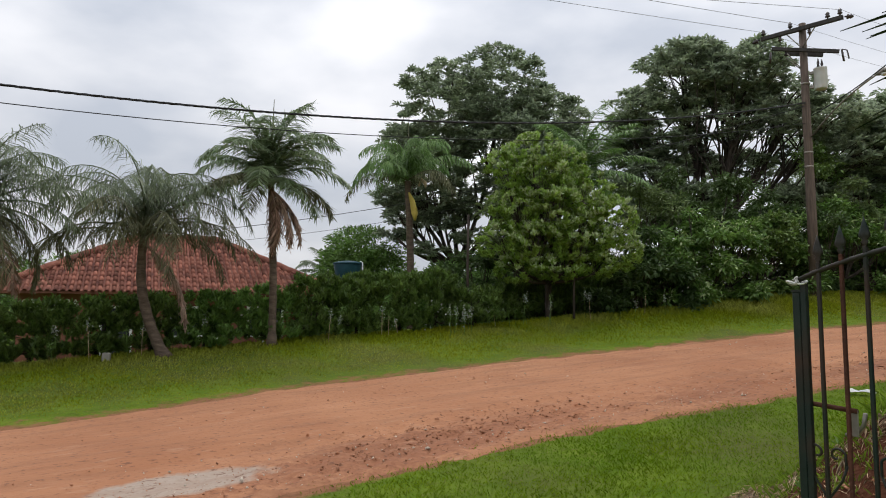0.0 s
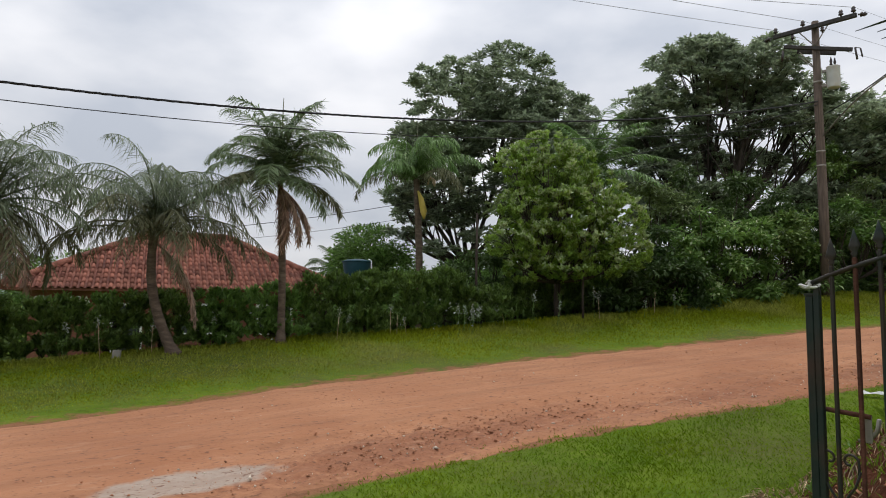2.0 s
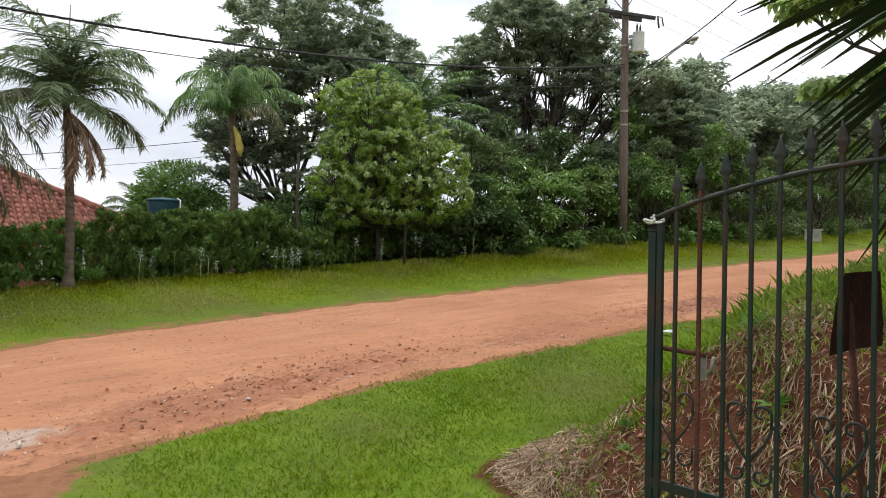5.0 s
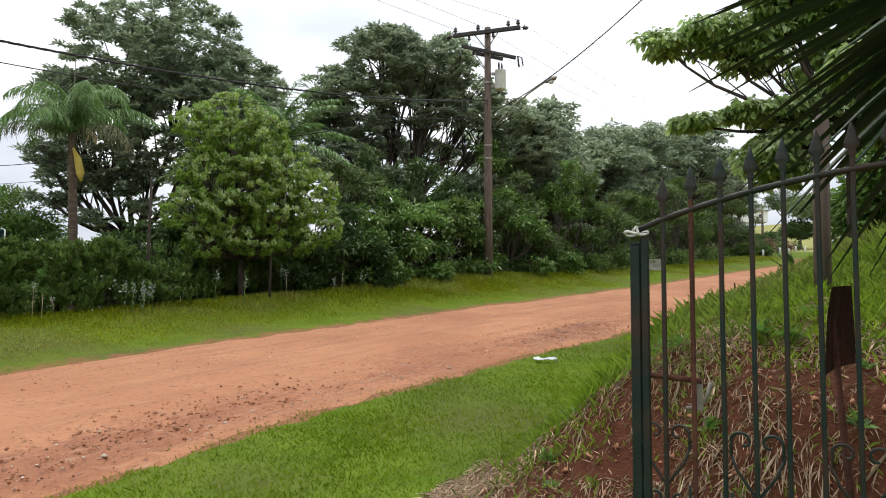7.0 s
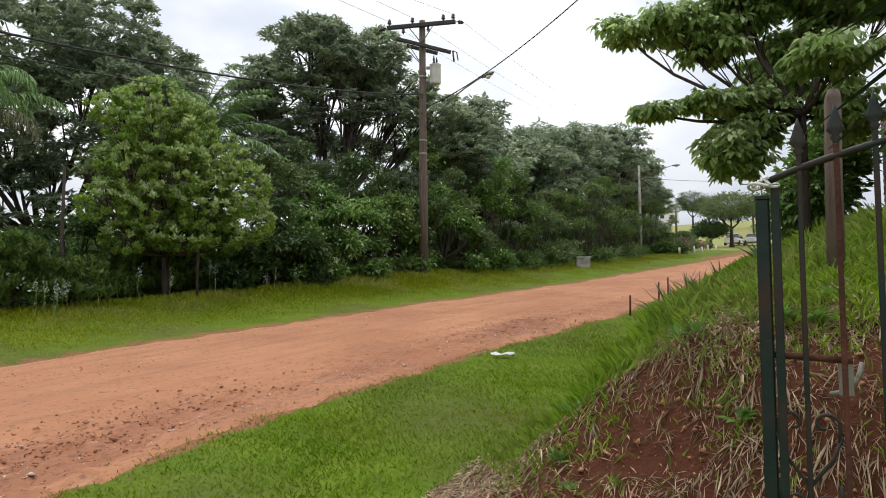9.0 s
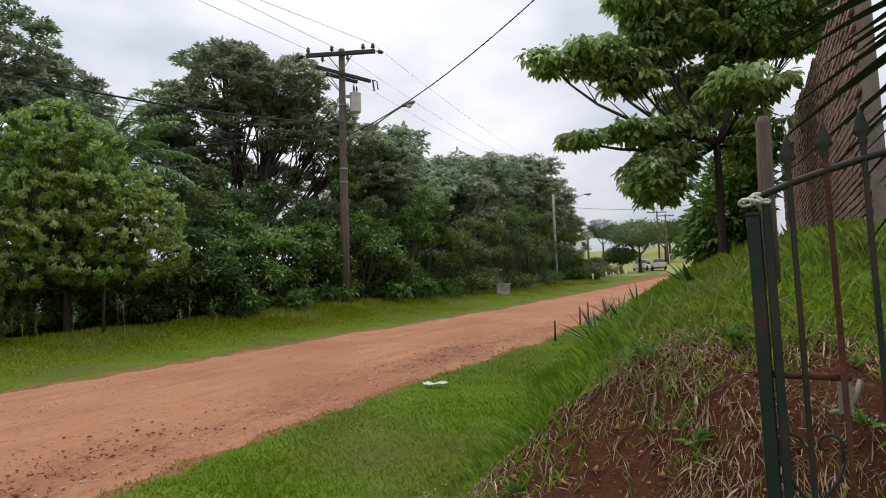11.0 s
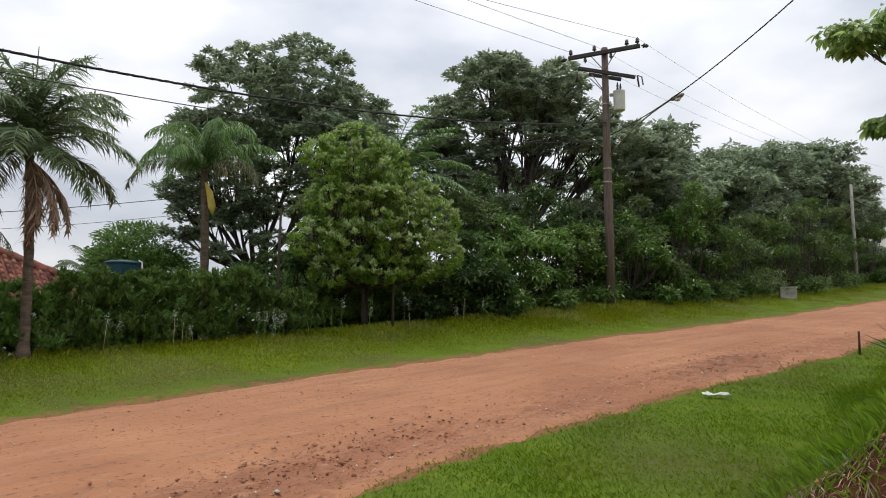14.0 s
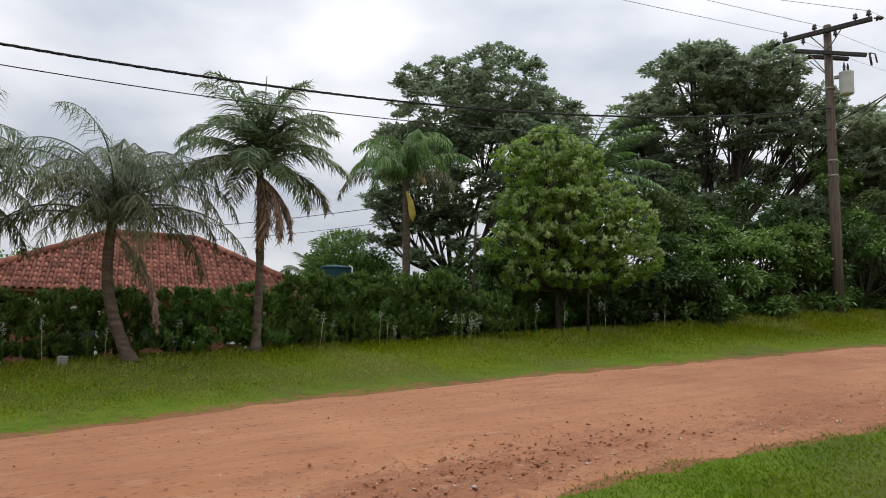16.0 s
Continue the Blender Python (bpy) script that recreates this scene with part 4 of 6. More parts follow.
for a in (-1.12, -0.3, 0.78, 1.12):
    insulator(C0 + ad * a + [0, 0, 0.06], (0, 0, 1), 1.2)
for a in (-1.24, 1.24):
    insulator(C0 + ad * a, ad * np.sign(a) * 0.9 + np.array([0, 0, -0.25]), 1.3)
insulator(C0 + ad * -0.62 - [0, 0, 0.27])
insulator(C0 + ad * 0.25 - [0, 0, 0.27])
fu = np.array([PX, PY, 9.40]) + ld * 1.0 - ln * 0.19
tubes("fuse_holder", [(np.array([fu + [0, 0, 0.1], fu + [0.05, 0, -0.28]]), 0.03), (np.array([fu + ld * 0.14 + [0, 0, 0.05], fu + ld * 0.14 + [0.05, 0, -0.22]]), 0.022),
                      (np.array([fu + [0, 0, 0.1], fu + ld * 0.14 + [0, 0, 0.05]]), 0.015)], M_INSUL, pole, sides=6)
tubes("fuse_holder", [(np.array([np.array([PX, PY, 9.75]) - ld * 0.95, np.array([PX, PY, 9.4]) - ld * 0.98]), 0.035)], M_INSUL, pole, sides=6)
for z in (5.9, 6.35, 8.55):
    tubes("band", [(np.array([[PX - 0.01, PY, z], [PX - 0.01, PY, z + 0.06]]), 0.138)], M_STEEL, pole, sides=14)
# transformer on the pole
vr = np.array([0.80, -0.60, 0])
TX = np.array([PX, PY, 0]) + vr * 0.42
tr_ob = thing("transformer", (TX[0], TX[1], 8.35), "light grey cylindrical transformer hung on the pole", "transformer")
tubes("tank", [(np.array([TX + [0, 0, z] for z in (8.33, 8.36, 8.98, 9.0, 9.03)]), np.array([0.17, 0.19, 0.19, 0.20, 0.12]))], M_GREYMETAL, tr_ob, sides=18)
for a in (-0.08, 0.08):
    tubes("bushing", [(np.array([TX + [a, a * 0.5, z] for z in (9.02, 9.06, 9.1, 9.16, 9.24, 9.3)]), np.array([0.03, 0.045, 0.03, 0.042, 0.025, 0.012]))], M_INSUL, tr_ob, sides=7)
for bz in (8.45, 8.9):
    boxes("bracket", [(TX - vr * 0.22 + [0, 0, bz], (0.09, 0.05, 0.04), math.degrees(math.atan2(vr[1], vr[0])), 0)], M_STEEL, tr_ob)


def street_lamp(px, py, z0, tip, label):
    lamp = thing("street_lamp", (px, py, z0), label, "street lamp")
    a, b = np.array([px, py, z0]), np.asarray(tip, float)
    t = np.linspace(0, 1, 8)[:, None]
    d = unit((b - a) * [1, 1, 0])
    tubes("arm", [(a + (b - a) * t + np.array([0, 0, 1.0]) * np.sin(t * np.pi) * 0.15, 0.024)], M_STEEL, lamp, sides=6)
    tubes("lamp_head", [(b + d * np.array([0, 0.1, 0.3, 0.48, 0.56])[:, None], np.array([0.035, 0.065, 0.085, 0.06, 0.02]))], M_STEEL, lamp, sides=9)
    tubes("lamp_glass", [(b + d * np.array([0.2, 0.3, 0.42])[:, None] - [0, 0, 0.07], np.array([0.03, 0.075, 0.03]))], M_WHITE, lamp, sides=8)
    return lamp


street_lamp(PX + 0.02, PY - 0.14, 6.85, (11.25, 17.75, 7.8), "old street lamp on a curved steel arm on the pole")


def wire(name, label, a, b, sag, r, material, n=24, twist=0):
    a, b = np.asarray(a, float), np.asarray(b, float)
    t = np.linspace(0, 1, n)[:, None]
    P = a + (b - a) * t - np.array([0, 0, 1.0]) * sag * 4 * t * (1 - t)
    runs = [(P, r)]
    if twist:
        w = np.linspace(0, twist, n)[:, None]
        runs = [(P + r * np.concatenate([np.zeros((n, 1)), np.cos(w + k), np.sin(w + k)], 1), r) for k in (0, 2.1, 4.2)]
    V, F = joined([tube(p, np.full(n, q), 6) for p, q in runs])
    return tagged(put(name, raw(name, V, F, material, True)), label, "power line", "overhead lines")


for k, (ax, via) in enumerate(((-1.2, (3.87, 19.16, 10.6)), (-0.25, (6.46, 19.2, 10.6)), (1.15, (8.79, 19.24, 10.6)))):
    s = C0 + ad * ax + [0, 0, 0.25]
    d = np.array([via[0] - s[0], via[1] - s[1], 0])
    d = d / np.linalg.norm(d)
    wire("power_line", "thin bare overhead conductor", s, s + d * 45, 0.35, 0.007, M_WIRE)
    wire("power_line", "thin bare overhead conductor", s, np.array([39.0 + k * 0.5, 35.6 - k * 0.5, 11.6]), 0.6, 0.0045, M_WIRE)
wire("power_line", "thick twisted black low-voltage cable", (PX - 0.1, PY - 0.1, 7.95), (-28.0, -0.2, 8.2), 2.87, 0.013, M_CABLE, 320, 420)
wire("power_line", "thin black telephone cable", (PX - 0.1, PY - 0.1, 7.3), (-28.0, -0.2, 7.7), 2.6, 0.009, M_CABLE, 60)
wire("power_line", "service cable running down to the house", (PX - 0.1, PY - 0.1, 7.85), (-9.5, 24.6, 4.35), 0.55, 0.011, M_CABLE)
wire("power_line", "thin service cable to the house", (PX - 0.1, PY, 7.5), (-9.5, 24.8, 3.9), 0.65, 0.007, M_CABLE)
wire("power_line", "service cable crossing over the road", (PX + 0.05, PY - 0.15, 7.52), (8.2, 1.0, 10.5), 1.15, 0.0095, M_CABLE, 120, 200)

# ---- far poles, field, buildings ----


def far_pole(x, y, top, label, arms=(), lamp=None, material=M_POLE, r=0.17):
    z = float(height(x, y))
    ob = thing("utility_pole", (x, y, z), label, "utility pole")
    tubes("post", [(np.array([[x, y, z - 0.1], [x, y, (z + top) / 2], [x, y, top]]), np.array([r, r * 0.82, r * 0.65]))], material, ob, sides=10)
    for zz, w, yaw in arms:
        boxes("crossarm", [((x, y, zz), (w, 0.06, 0.07), yaw, 0)], M_POLE, ob)
        for q in (-0.9, -0.3, 0.5, 0.9):
            c = np.array([x + q * w * math.cos(radians(yaw)), y + q * w * math.sin(radians(yaw)), zz])
            tubes("insulator", [(c + np.array([[0, 0, 0.05], [0, 0, 0.16], [0, 0, 0.25]]), np.array([0.03, 0.06, 0.02]))], M_INSUL, ob, sides=6)
    if lamp:
        street_lamp(x, y, top - 1.2, lamp, "street lamp on a long arm on the far pole")


far_pole(38.6, 35.9, 10.6, "grey pole with a street lamp beside the tree row", lamp=(39.9, 33.9, 10.4), material=M_CONCRETE, r=0.13)
far_pole(69.9, 57.7, 11.6, "dark pole in the distant field")
far_pole(100, 66.6, 18.6, "distant pole with a crossarm on the slope", arms=((18.3, 1.7, -40),))
far_pole(94, 61.2, 16.8, "distant pole with a short crossarm on the slope", arms=((16.5, 1.3, -40),))
wire("power_line", "thin cable between distant poles", (38.6, 35.9, 9.6), (100, 66.6, 17.8), 2.6, 0.03, M_CABLE)
wire("power_line", "thin cable crossing to the bank", (38.6, 35.9, 9.7), (60.2, 34.8, 11.8), 0.5, 0.016, M_CABLE)

for k, (x, y, r, h) in enumerate([(122, 95, 4.2, 8.6), (118, 88, 4.0, 7.0), (69.8, 49.8, 3.9, 6.4), (67, 50.6, 1.8, 3.0), (101, 66, 3.6, 6.6), (118, 74, 4, 7), (128, 82, 5, 7), (112, 64, 4, 6.4), (78, 63, 1.2, 1.4), (70, 58.5, 1.0, 1.3), (64, 54.5, 0.9, 1.3), (58, 50.5, 0.9, 1.6), (61, 53, 1.0, 1.5), (74, 60, 0.9, 1.3)]):
    g0 = float(height(x, y))
    # all but one reuse the undergrowth's shade-darkened leaf colour
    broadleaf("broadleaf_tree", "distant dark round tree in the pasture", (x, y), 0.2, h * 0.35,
              [(x, y, g0 + h * 0.76, r * 0.8, r * 0.8, h * 0.25), (x - r * 0.6, y, g0 + h * 0.66, r * 0.5, r * 0.6, h * 0.13), (x + r * 0.6, y, g0 + h * 0.68, r * 0.5, r * 0.6, h * 0.13)], 200, 40, (0.26, 0.12), M_LEAF_UNDER if k == 2 else M_LEAF_DARKENED, 400 + k,
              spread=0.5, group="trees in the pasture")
for k, (x, y, w, l, h) in enumerate([(156, 132, 4.5, 9, 3.0), (150, 138, 4, 6, 2.8)]):
    z = float(height(x, y)) + 0.3
    hs = thing("farm_building", (x, y, z), "distant white low building on the hill", "building")
    boxes("wall", [((x, y, z + h / 2), (l / 2, w / 2, h / 2), -40, 0)], M_WHITE, hs)
    boxes("roof", [((x, y, z + h + 0.15), (l / 2 + 0.4, w / 2 + 0.4, 0.16), -40, 0)], M_CONCRETE, hs)
    for q in (-0.3, 0.0, 0.3):
        boxes("window", [((x + q * l * math.cos(radians(-40)) - (w / 2 + 0.02) * math.sin(radians(40)), y + q * l * math.sin(radians(-40)) - (w / 2 + 0.02) * math.cos(radians(40)), z + h * 0.55), (0.5, 0.05, 0.5), -40, 0)], M_GLASS, hs)
# saplings, dry tufts and short white posts on the verge by the bend
for k, (x, y, h) in enumerate([(46.5, 39.6, 0.9), (48.2, 40.4, 1.2), (50.0, 41.6, 1.0), (52.4, 42.9, 1.3), (54.5, 43.6, 1.0), (57.0, 45.4, 1.4), (59.6, 46.4, 1.1), (62.4, 47.6, 1.2)]):
    g0 = float(height(x, y))
    dry = k % 3 == 0
    broadleaf("shrub", "dry brown scrub on the verge near the bend" if dry else "young green sapling on the verge near the bend", (x, y), 0.03, 0.3,
              [(x, y, g0 + h * 0.65, 0.35, 0.35, h * 0.32), (x + 0.2, y, g0 + h * 0.35, 0.3, 0.3, h * 0.2)], 26, 16, (0.2, 0.09), M_FROND_DEAD if dry else M_LEAF_UNDER, 560 + k, spread=0.2, category="shrub",
              group="saplings near the bend", twigs=3)
for x, y, h in ((45.1, 37.6, 0.5), (47.6, 39.0, 0.45), (50.9, 40.6, 0.55), (53.6, 41.8, 0.45), (58.0, 44.4, 0.55), (61.0, 45.6, 0.5)):
    z = float(height(x, y))
    tubes("verge_post", [(np.array([[x, y, z - 0.1], [x, y, z + h * 0.9], [x, y, z + h]]), np.array([0.09, 0.085, 0.06]))], M_WHITE, sides=8)
    tagged(scene.objects[-1], "short white painted post on the verge", "post", "white verge posts")
# parked cars by the bend


def parked_car(x, y, yaw, paint, label):
    z = float(height(x, y)) + 0.03
    car = thing("parked_car", (x, y, z), label, "car")

    def block(name, lo, hi, top_in, material):
        bm = bmesh.new()
        m = pose(x, y, z, 0, 0, yaw)
        v = []
        for zz, i in ((lo[2], 0.0), (hi[2], top_in)):
            for px, py in ((lo[0] + i, lo[1] + i * 0.4), (hi[0] - i, lo[1] + i * 0.4), (hi[0] - i, hi[1] - i * 0.4), (lo[0] + i, hi[1] - i * 0.4)):
                v.append(bm.verts.new(m @ Vector((px, py, zz))))
        for f in ((3, 2, 1, 0), (4, 5, 6, 7), (0, 1, 5, 4), (1, 2, 6, 5), (2, 3, 7, 6), (3, 0, 4, 7)):
            bm.faces.new([v[i] for i in f])
        bmesh.ops.bevel(bm, geom=bm.edges[:], offset=0.05, segments=2, affect="EDGES")
        return part(name, bm, material, car)

    block("body", (-2.0, -0.82, 0.28), (2.0, 0.82, 0.88), 0.12, paint)
    block("windows", (-1.25, -0.78, 0.86), (1.0, 0.78, 1.36), 0.4, M_GLASS)
    block("roof", (-0.85, -0.64, 1.34), (0.62, 0.64, 1.44), 0.05, paint)
    for wx in (-1.25, 1.25):
        for wy in (-0.8, 0.8):
            c = pose(x, y, z, 0, 0, yaw)
            a, b = c @ Vector((wx, wy - 0.1, 0.3)), c @ Vector((wx, wy + 0.1, 0.3))
            tubes("wheel", [(np.array([a, b]), 0.3)], M_CABLE, car, sides=14)


parked_car(74.5, 52.6, 20, M_WHITE, "small white car parked by the bend")
parked_car(77.5, 52.2, 35, M_GREYMETAL, "light grey car parked by the bend")

# meter box, post, boundary cube
mz = float(height(22.9, 25.7)) - 0.14
mk = thing("meter_box", (22.9, 25.7, mz), "small grey concrete box on the verge", "utility box")
boxes("body", [((22.9, 25.7, mz + 0.29), (0.34, 0.25, 0.31), -35, 0)], M_CONCRETE, mk, bevel=0.02)
boxes("cap", [((22.9, 25.7, mz + 0.63), (0.38, 0.29, 0.035), -35, 0)], M_CONCRETE, mk, bevel=0.01)
cx, cy = -6.85, 13.0
cz = float(height(cx, cy))
boxes("marker_stone", [((cx, cy, cz + 0.05), (0.075, 0.07, 0.12), 20, 3)], M_CONCRETE, None, bevel=0.012)
tagged(scene.objects["marker_stone"], "small pale concrete marker block in the grass", "marker")
for x, y, h in ((9.35, 21.1, 1.0), (3.1, 18.0, 1.3), (0.25, 17.3, 2.9), (-13, 10.6, 1.2)):
    z = float(height(x, y))
    tubes("fence_post", [(np.array([[x, y, z - 0.1], [x, y, z + h * 0.5], [x + 0.02, y, z + h]]), np.array([0.035, 0.033, 0.028]))], M_BARK, sides=8)
    tagged(scene.objects[-1], "weathered wooden fence post in the shrubs", "fence post", "fence posts")

# ---- the house beyond the hedge ----
ER, LD = np.array([-4.3, 24.5]), np.array([-0.90, -0.43]) / np.hypot(0.9, 0.43)
BK = np.array([LD[1], -LD[0]])
BK = BK if BK[1] > 0 else -BK
EZ, RZ0, HL, HD = 2.0, 4.15, 10.9, 8.0


def hp(a, b, z):
    """House frame: a metres along the eave to the left, b metres back, z up."""
    p = ER + LD * a + BK * b
    return np.array([p[0], p[1], z])


house = thing("house", hp(HL / 2, HD / 2, -0.6), "single-storey house with a clay tile hip roof", "house")
hyaw = math.degrees(math.atan2(LD[1], LD[0]))
boxes("wall", [(hp(HL / 2, 0.75, 0.6), (HL / 2 - 0.7, 0.1, 1.35), hyaw, 0), (hp(HL / 2, HD - 0.7, 0.6), (HL / 2 - 0.7, 0.1, 1.35), hyaw, 0),
               (hp(0.8, HD / 2, 0.6), (0.1, HD / 2 - 0.85, 1.35), hyaw, 0), (hp(HL - 0.8, HD / 2, 0.6), (0.1, HD / 2 - 0.85, 1.35), hyaw, 0)], M_HOUSE, house)
bm = bmesh.new()
cs = [bm.verts.new(hp(*c)) for c in ((0, 0, EZ), (HL, 0, EZ), (HL, HD, EZ), (0, HD, EZ), (4.0, 4, RZ0), (HL - 4.0, 4, RZ0))]
lowc = [bm.verts.new(hp(a, b, EZ - 0.08)) for a, b in ((0, 0), (HL, 0), (HL, HD), (0, HD))]
for f in ((0, 1, 5, 4), (2, 3, 4, 5), (3, 0, 4), (1, 2, 5)):
    bm.faces.new([cs[i] for i in f])
for i in range(4):
    bm.faces.new([cs[i], cs[(i + 1) % 4], lowc[(i + 1) % 4], lowc[i]])
bm.faces.new(lowc)
bmesh.ops.recalc_face_normals(bm, faces=bm.faces[:])
roof = part("roof", bm, M_TILE_JOINED, house)
for a0, a1 in (((4.0, 4, RZ0 + 0.06), (HL - 4.0, 4, RZ0 + 0.06)), ((4.0, 4, RZ0 + 0.06), (0, 0, EZ + 0.08)), ((HL - 4.0, 4, RZ0 + 0.06), (HL, 0, EZ + 0.08)), ((4.0, 4, RZ0 + 0.06), (0, HD, EZ + 0.08))):
    t = np.linspace(0, 1, 18)[:, None]
    P = hp(*a0) + (hp(*a1) - hp(*a0)) * t
    tubes("ridge_tiles", [(P, 0.11 + 0.02 * (np.arange(18) % 2))], M_TILE_JOINED, roof, sides=8)
# front of the house: window, door and the name in raised letters
for a, w, h, z in ((2.6, 0.6, 0.5, 1.0), (5.2, 0.6, 0.5, 1.0), (7.4, 0.45, 1.0, 0.5)):
    boxes("window", [(hp(a, 0.63, z), (w, 0.03, h), hyaw, 0)], M_GLASS, house)
    boxes("window_frame", [(hp(a - w, 0.6, z), (0.04, 0.04, h + 0.04), hyaw, 0), (hp(a + w, 0.6, z), (0.04, 0.04, h + 0.04), hyaw, 0), (hp(a, 0.6, z + h), (w, 0.04, 0.04), hyaw, 0), (hp(a, 0.6, z - h), (w, 0.04, 0.04), hyaw, 0)], M_WHITE, house)
crv = bpy.data.curves.new("lettering", "FONT")
crv.body, crv.size, crv.extrude = "CHACARA", 0.34, 0.012
txt = new("lettering", crv)
dg = bpy.context.evaluated_depsgraph_get()
tme = bpy.data.meshes.new_from_object(txt.evaluated_get(dg))
bpy.data.objects.remove(txt)
lp = hp(10.1, 0.60, 1.52)
tme.transform(Matrix.Translation(lp) @ Matrix.Rotation(math.atan2(-LD[1], -LD[0]), 4, "Z") @ Matrix.Rotation(radians(90), 4, "X"))
tme.materials.clear()
tme.materials.append(M_WHITE)
put("lettering", tme, house, "white raised letters on the wall")

# water tank
tx, ty = -4.4, 26.6
tank = thing("water_tank", (tx, ty, float(height(tx, ty))), "blue plastic water tank on a wooden stand", "water tank")
tubes("barrel", [(np.array([[tx, ty, z] for z in (2.6, 2.65, 3.0, 3.2, 3.23)]), np.array([0.42, 0.46, 0.53, 0.56, 0.56]))], M_TANK, tank, sides=24)
tubes("lid", [(np.array([[tx, ty, z] for z in (3.23, 3.28, 3.34, 3.38)]), np.array([0.60, 0.60, 0.4, 0.05]))], M_TANK, tank, sides=24)
tz = float(height(tx, ty))
for sx in (-0.4, 0.4):
    for sy in (-0.4, 0.4):
        boxes("leg", [((tx + sx, ty + sy, (tz + 2.55) / 2), (0.05, 0.05, (2.55 - tz) / 2), 0, 0)], M_POLE, tank)
boxes("platform", [((tx, ty, 2.57), (0.55, 0.55, 0.03), 0, 0)], M_POLE, tank)
tubes("pipe", [(np.array([[tx + 0.62, ty - 0.2, tz], [tx + 0.62, ty - 0.2, 3.3], [tx + 0.5, ty - 0.1, 3.35]]), 0.025)], M_WHITE, tank, sides=6)

# ---- the gate ----
G0, GV = np.array([1.215, 2.427]), np.array([0.5, -0.866])
gyaw = math.degrees(math.atan2(GV[1], GV[0]))
GZ0 = float(height(*G0))
gate = thing("iron_gate", (G0[0], G0[1], GZ0 + 0.05), "open dark green wrought-iron gate leaf with spear tips and rust", "gate")
NB = 19
sp = 0.081


def gp(a, z, off=0.0):
    return np.array([G0[0] + GV[0] * a - GV[1] * off, G0[1] + GV[1] * a + GV[0] * off, z])


def rail_z(a):
    """The arched top rail."""
    return 1.605 + 0.145 * max(math.sin(math.pi * min(max(a / (NB * sp), 0), 1)), 0) ** 0.85


def bar(name, a, z0, z1, h, material):
    boxes(name, [(gp(a, (z0 + z1) / 2), (h, h, (z1 - z0) / 2), gyaw, 0)], material, gate, bevel=0.002)


bar("stile", 0.026, 0.0, 1.60, 0.010, M_GATE)
bar("stile", NB * sp, 0.0, 1.62, 0.012, M_GATE)
spear_prof = ((-0.03, 0.006), (0.0, 0.007), (0.008, 0.013), (0.015, 0.008), (0.026, 0.020), (0.036, 0.019), (0.07, 0.008), (0.092, 0.001))
for k in range(1, NB):
    a = k * sp
    zt = rail_z(a)
    bar("upright", a, 0.02, zt + 0.03, 0.0062, M_RUST if k in (2, 9) else M_GATE)
    pr = np.array(spear_prof)
    c = gp(a, zt + 0.035)
    V, F = tube(c + np.stack([0 * pr[:, 0], 0 * pr[:, 0], pr[:, 0]], -1), pr[:, 1], 8)
    rel = V[:, :2] - c[:2]
    ac = rel @ GV
    cr = rel @ np.array([-GV[1], GV[0]])
    V[:, :2] = c[:2] + ac[:, None] * GV + (cr * 0.35)[:, None] * np.array([-GV[1], GV[0]])
    put("spear_tip", raw("spear_tip", V, tri(F), M_GATE), gate)
tubes("top_rail", [(np.array([gp(a, rail_z(a)) for a in np.linspace(0, NB * sp, 24)]), 0.009)], M_GATE, gate, sides=8)
for z in (0.12, 0.72):
    boxes("rail", [(gp(NB * sp / 2, z), (NB * sp / 2, 0.006, 0.016), gyaw, 0)], M_GATE, gate, bevel=0.002)


def scroll(a, z, r, flip, upside):
    th = np.linspace(0.3, 4.9, 26)
    rr = r * (1 - th / 6.2)
    x, y = np.cos(th) * rr * flip, np.sin(th) * rr * upside
    tail = np.array([[x[0] + 0.0 * flip, -r * 1.2 * upside], [x[0] * 1.02, -r * 0.4 * upside]])
    pts = [gp(a + u, z + v) for u, v in np.vstack([tail, np.stack([x, y], -1)])]
    tubes("scroll", [(np.array(pts), 0.0045)], M_GATE, gate, sides=5)


for k in range(1, NB - 1, 3):
    for f in (-1, 1):
        scroll((k + 0.0) * sp + f * 0.035, 1.01, 0.033, f, 1)
        scroll((k + 0.0) * sp + f * 0.035, 0.83, 0.033, f, -1)
        tubes("scroll", [(np.array([gp(k * sp + f * 0.07, 0.985), gp(k * sp + f * 0.05, 0.93), gp(k * sp, 0.86), gp(k * sp - f * 0.0, 0.85)]), 0.0045)], M_GATE, gate, sides=5)
# latch bolt with its plate, and the rope at the tip
tubes("latch_bolt", [(np.array([gp(-0.03, 1.175, 0.02), gp(0.18, 1.165, 0.02)]), 0.0085)], M_RUST, gate, "rusty sliding latch bolt", 8)
boxes("latch_plate", [(gp(0.165, 1.125, 0.022), (0.016, 0.003, 0.045), gyaw, 0)], M_STEEL, gate, "worn steel latch plate", 0.002)
tubes("latch_handle", [(np.array([gp(0.2, 1.16, 0.03), gp(0.19, 1.12, 0.035), gp(0.165, 1.09, 0.035), gp(0.13, 1.08, 0.035)]), 0.007)], M_STEEL, gate, sides=6)
g = np.random.default_rng(5)
for k in range(4):
    e = rand_dirs(1, g)[0] * [0.03, 0.03, 0.02]
    tubes("rope", [(np.array([gp(0, 1.60) - e * 0.6, gp(0, 1.612) + [0, 0, 0.006], gp(0, 1.60) + e * 1.2]), 0.004)], M_ROPE, gate, "frayed white rope knot", 5)
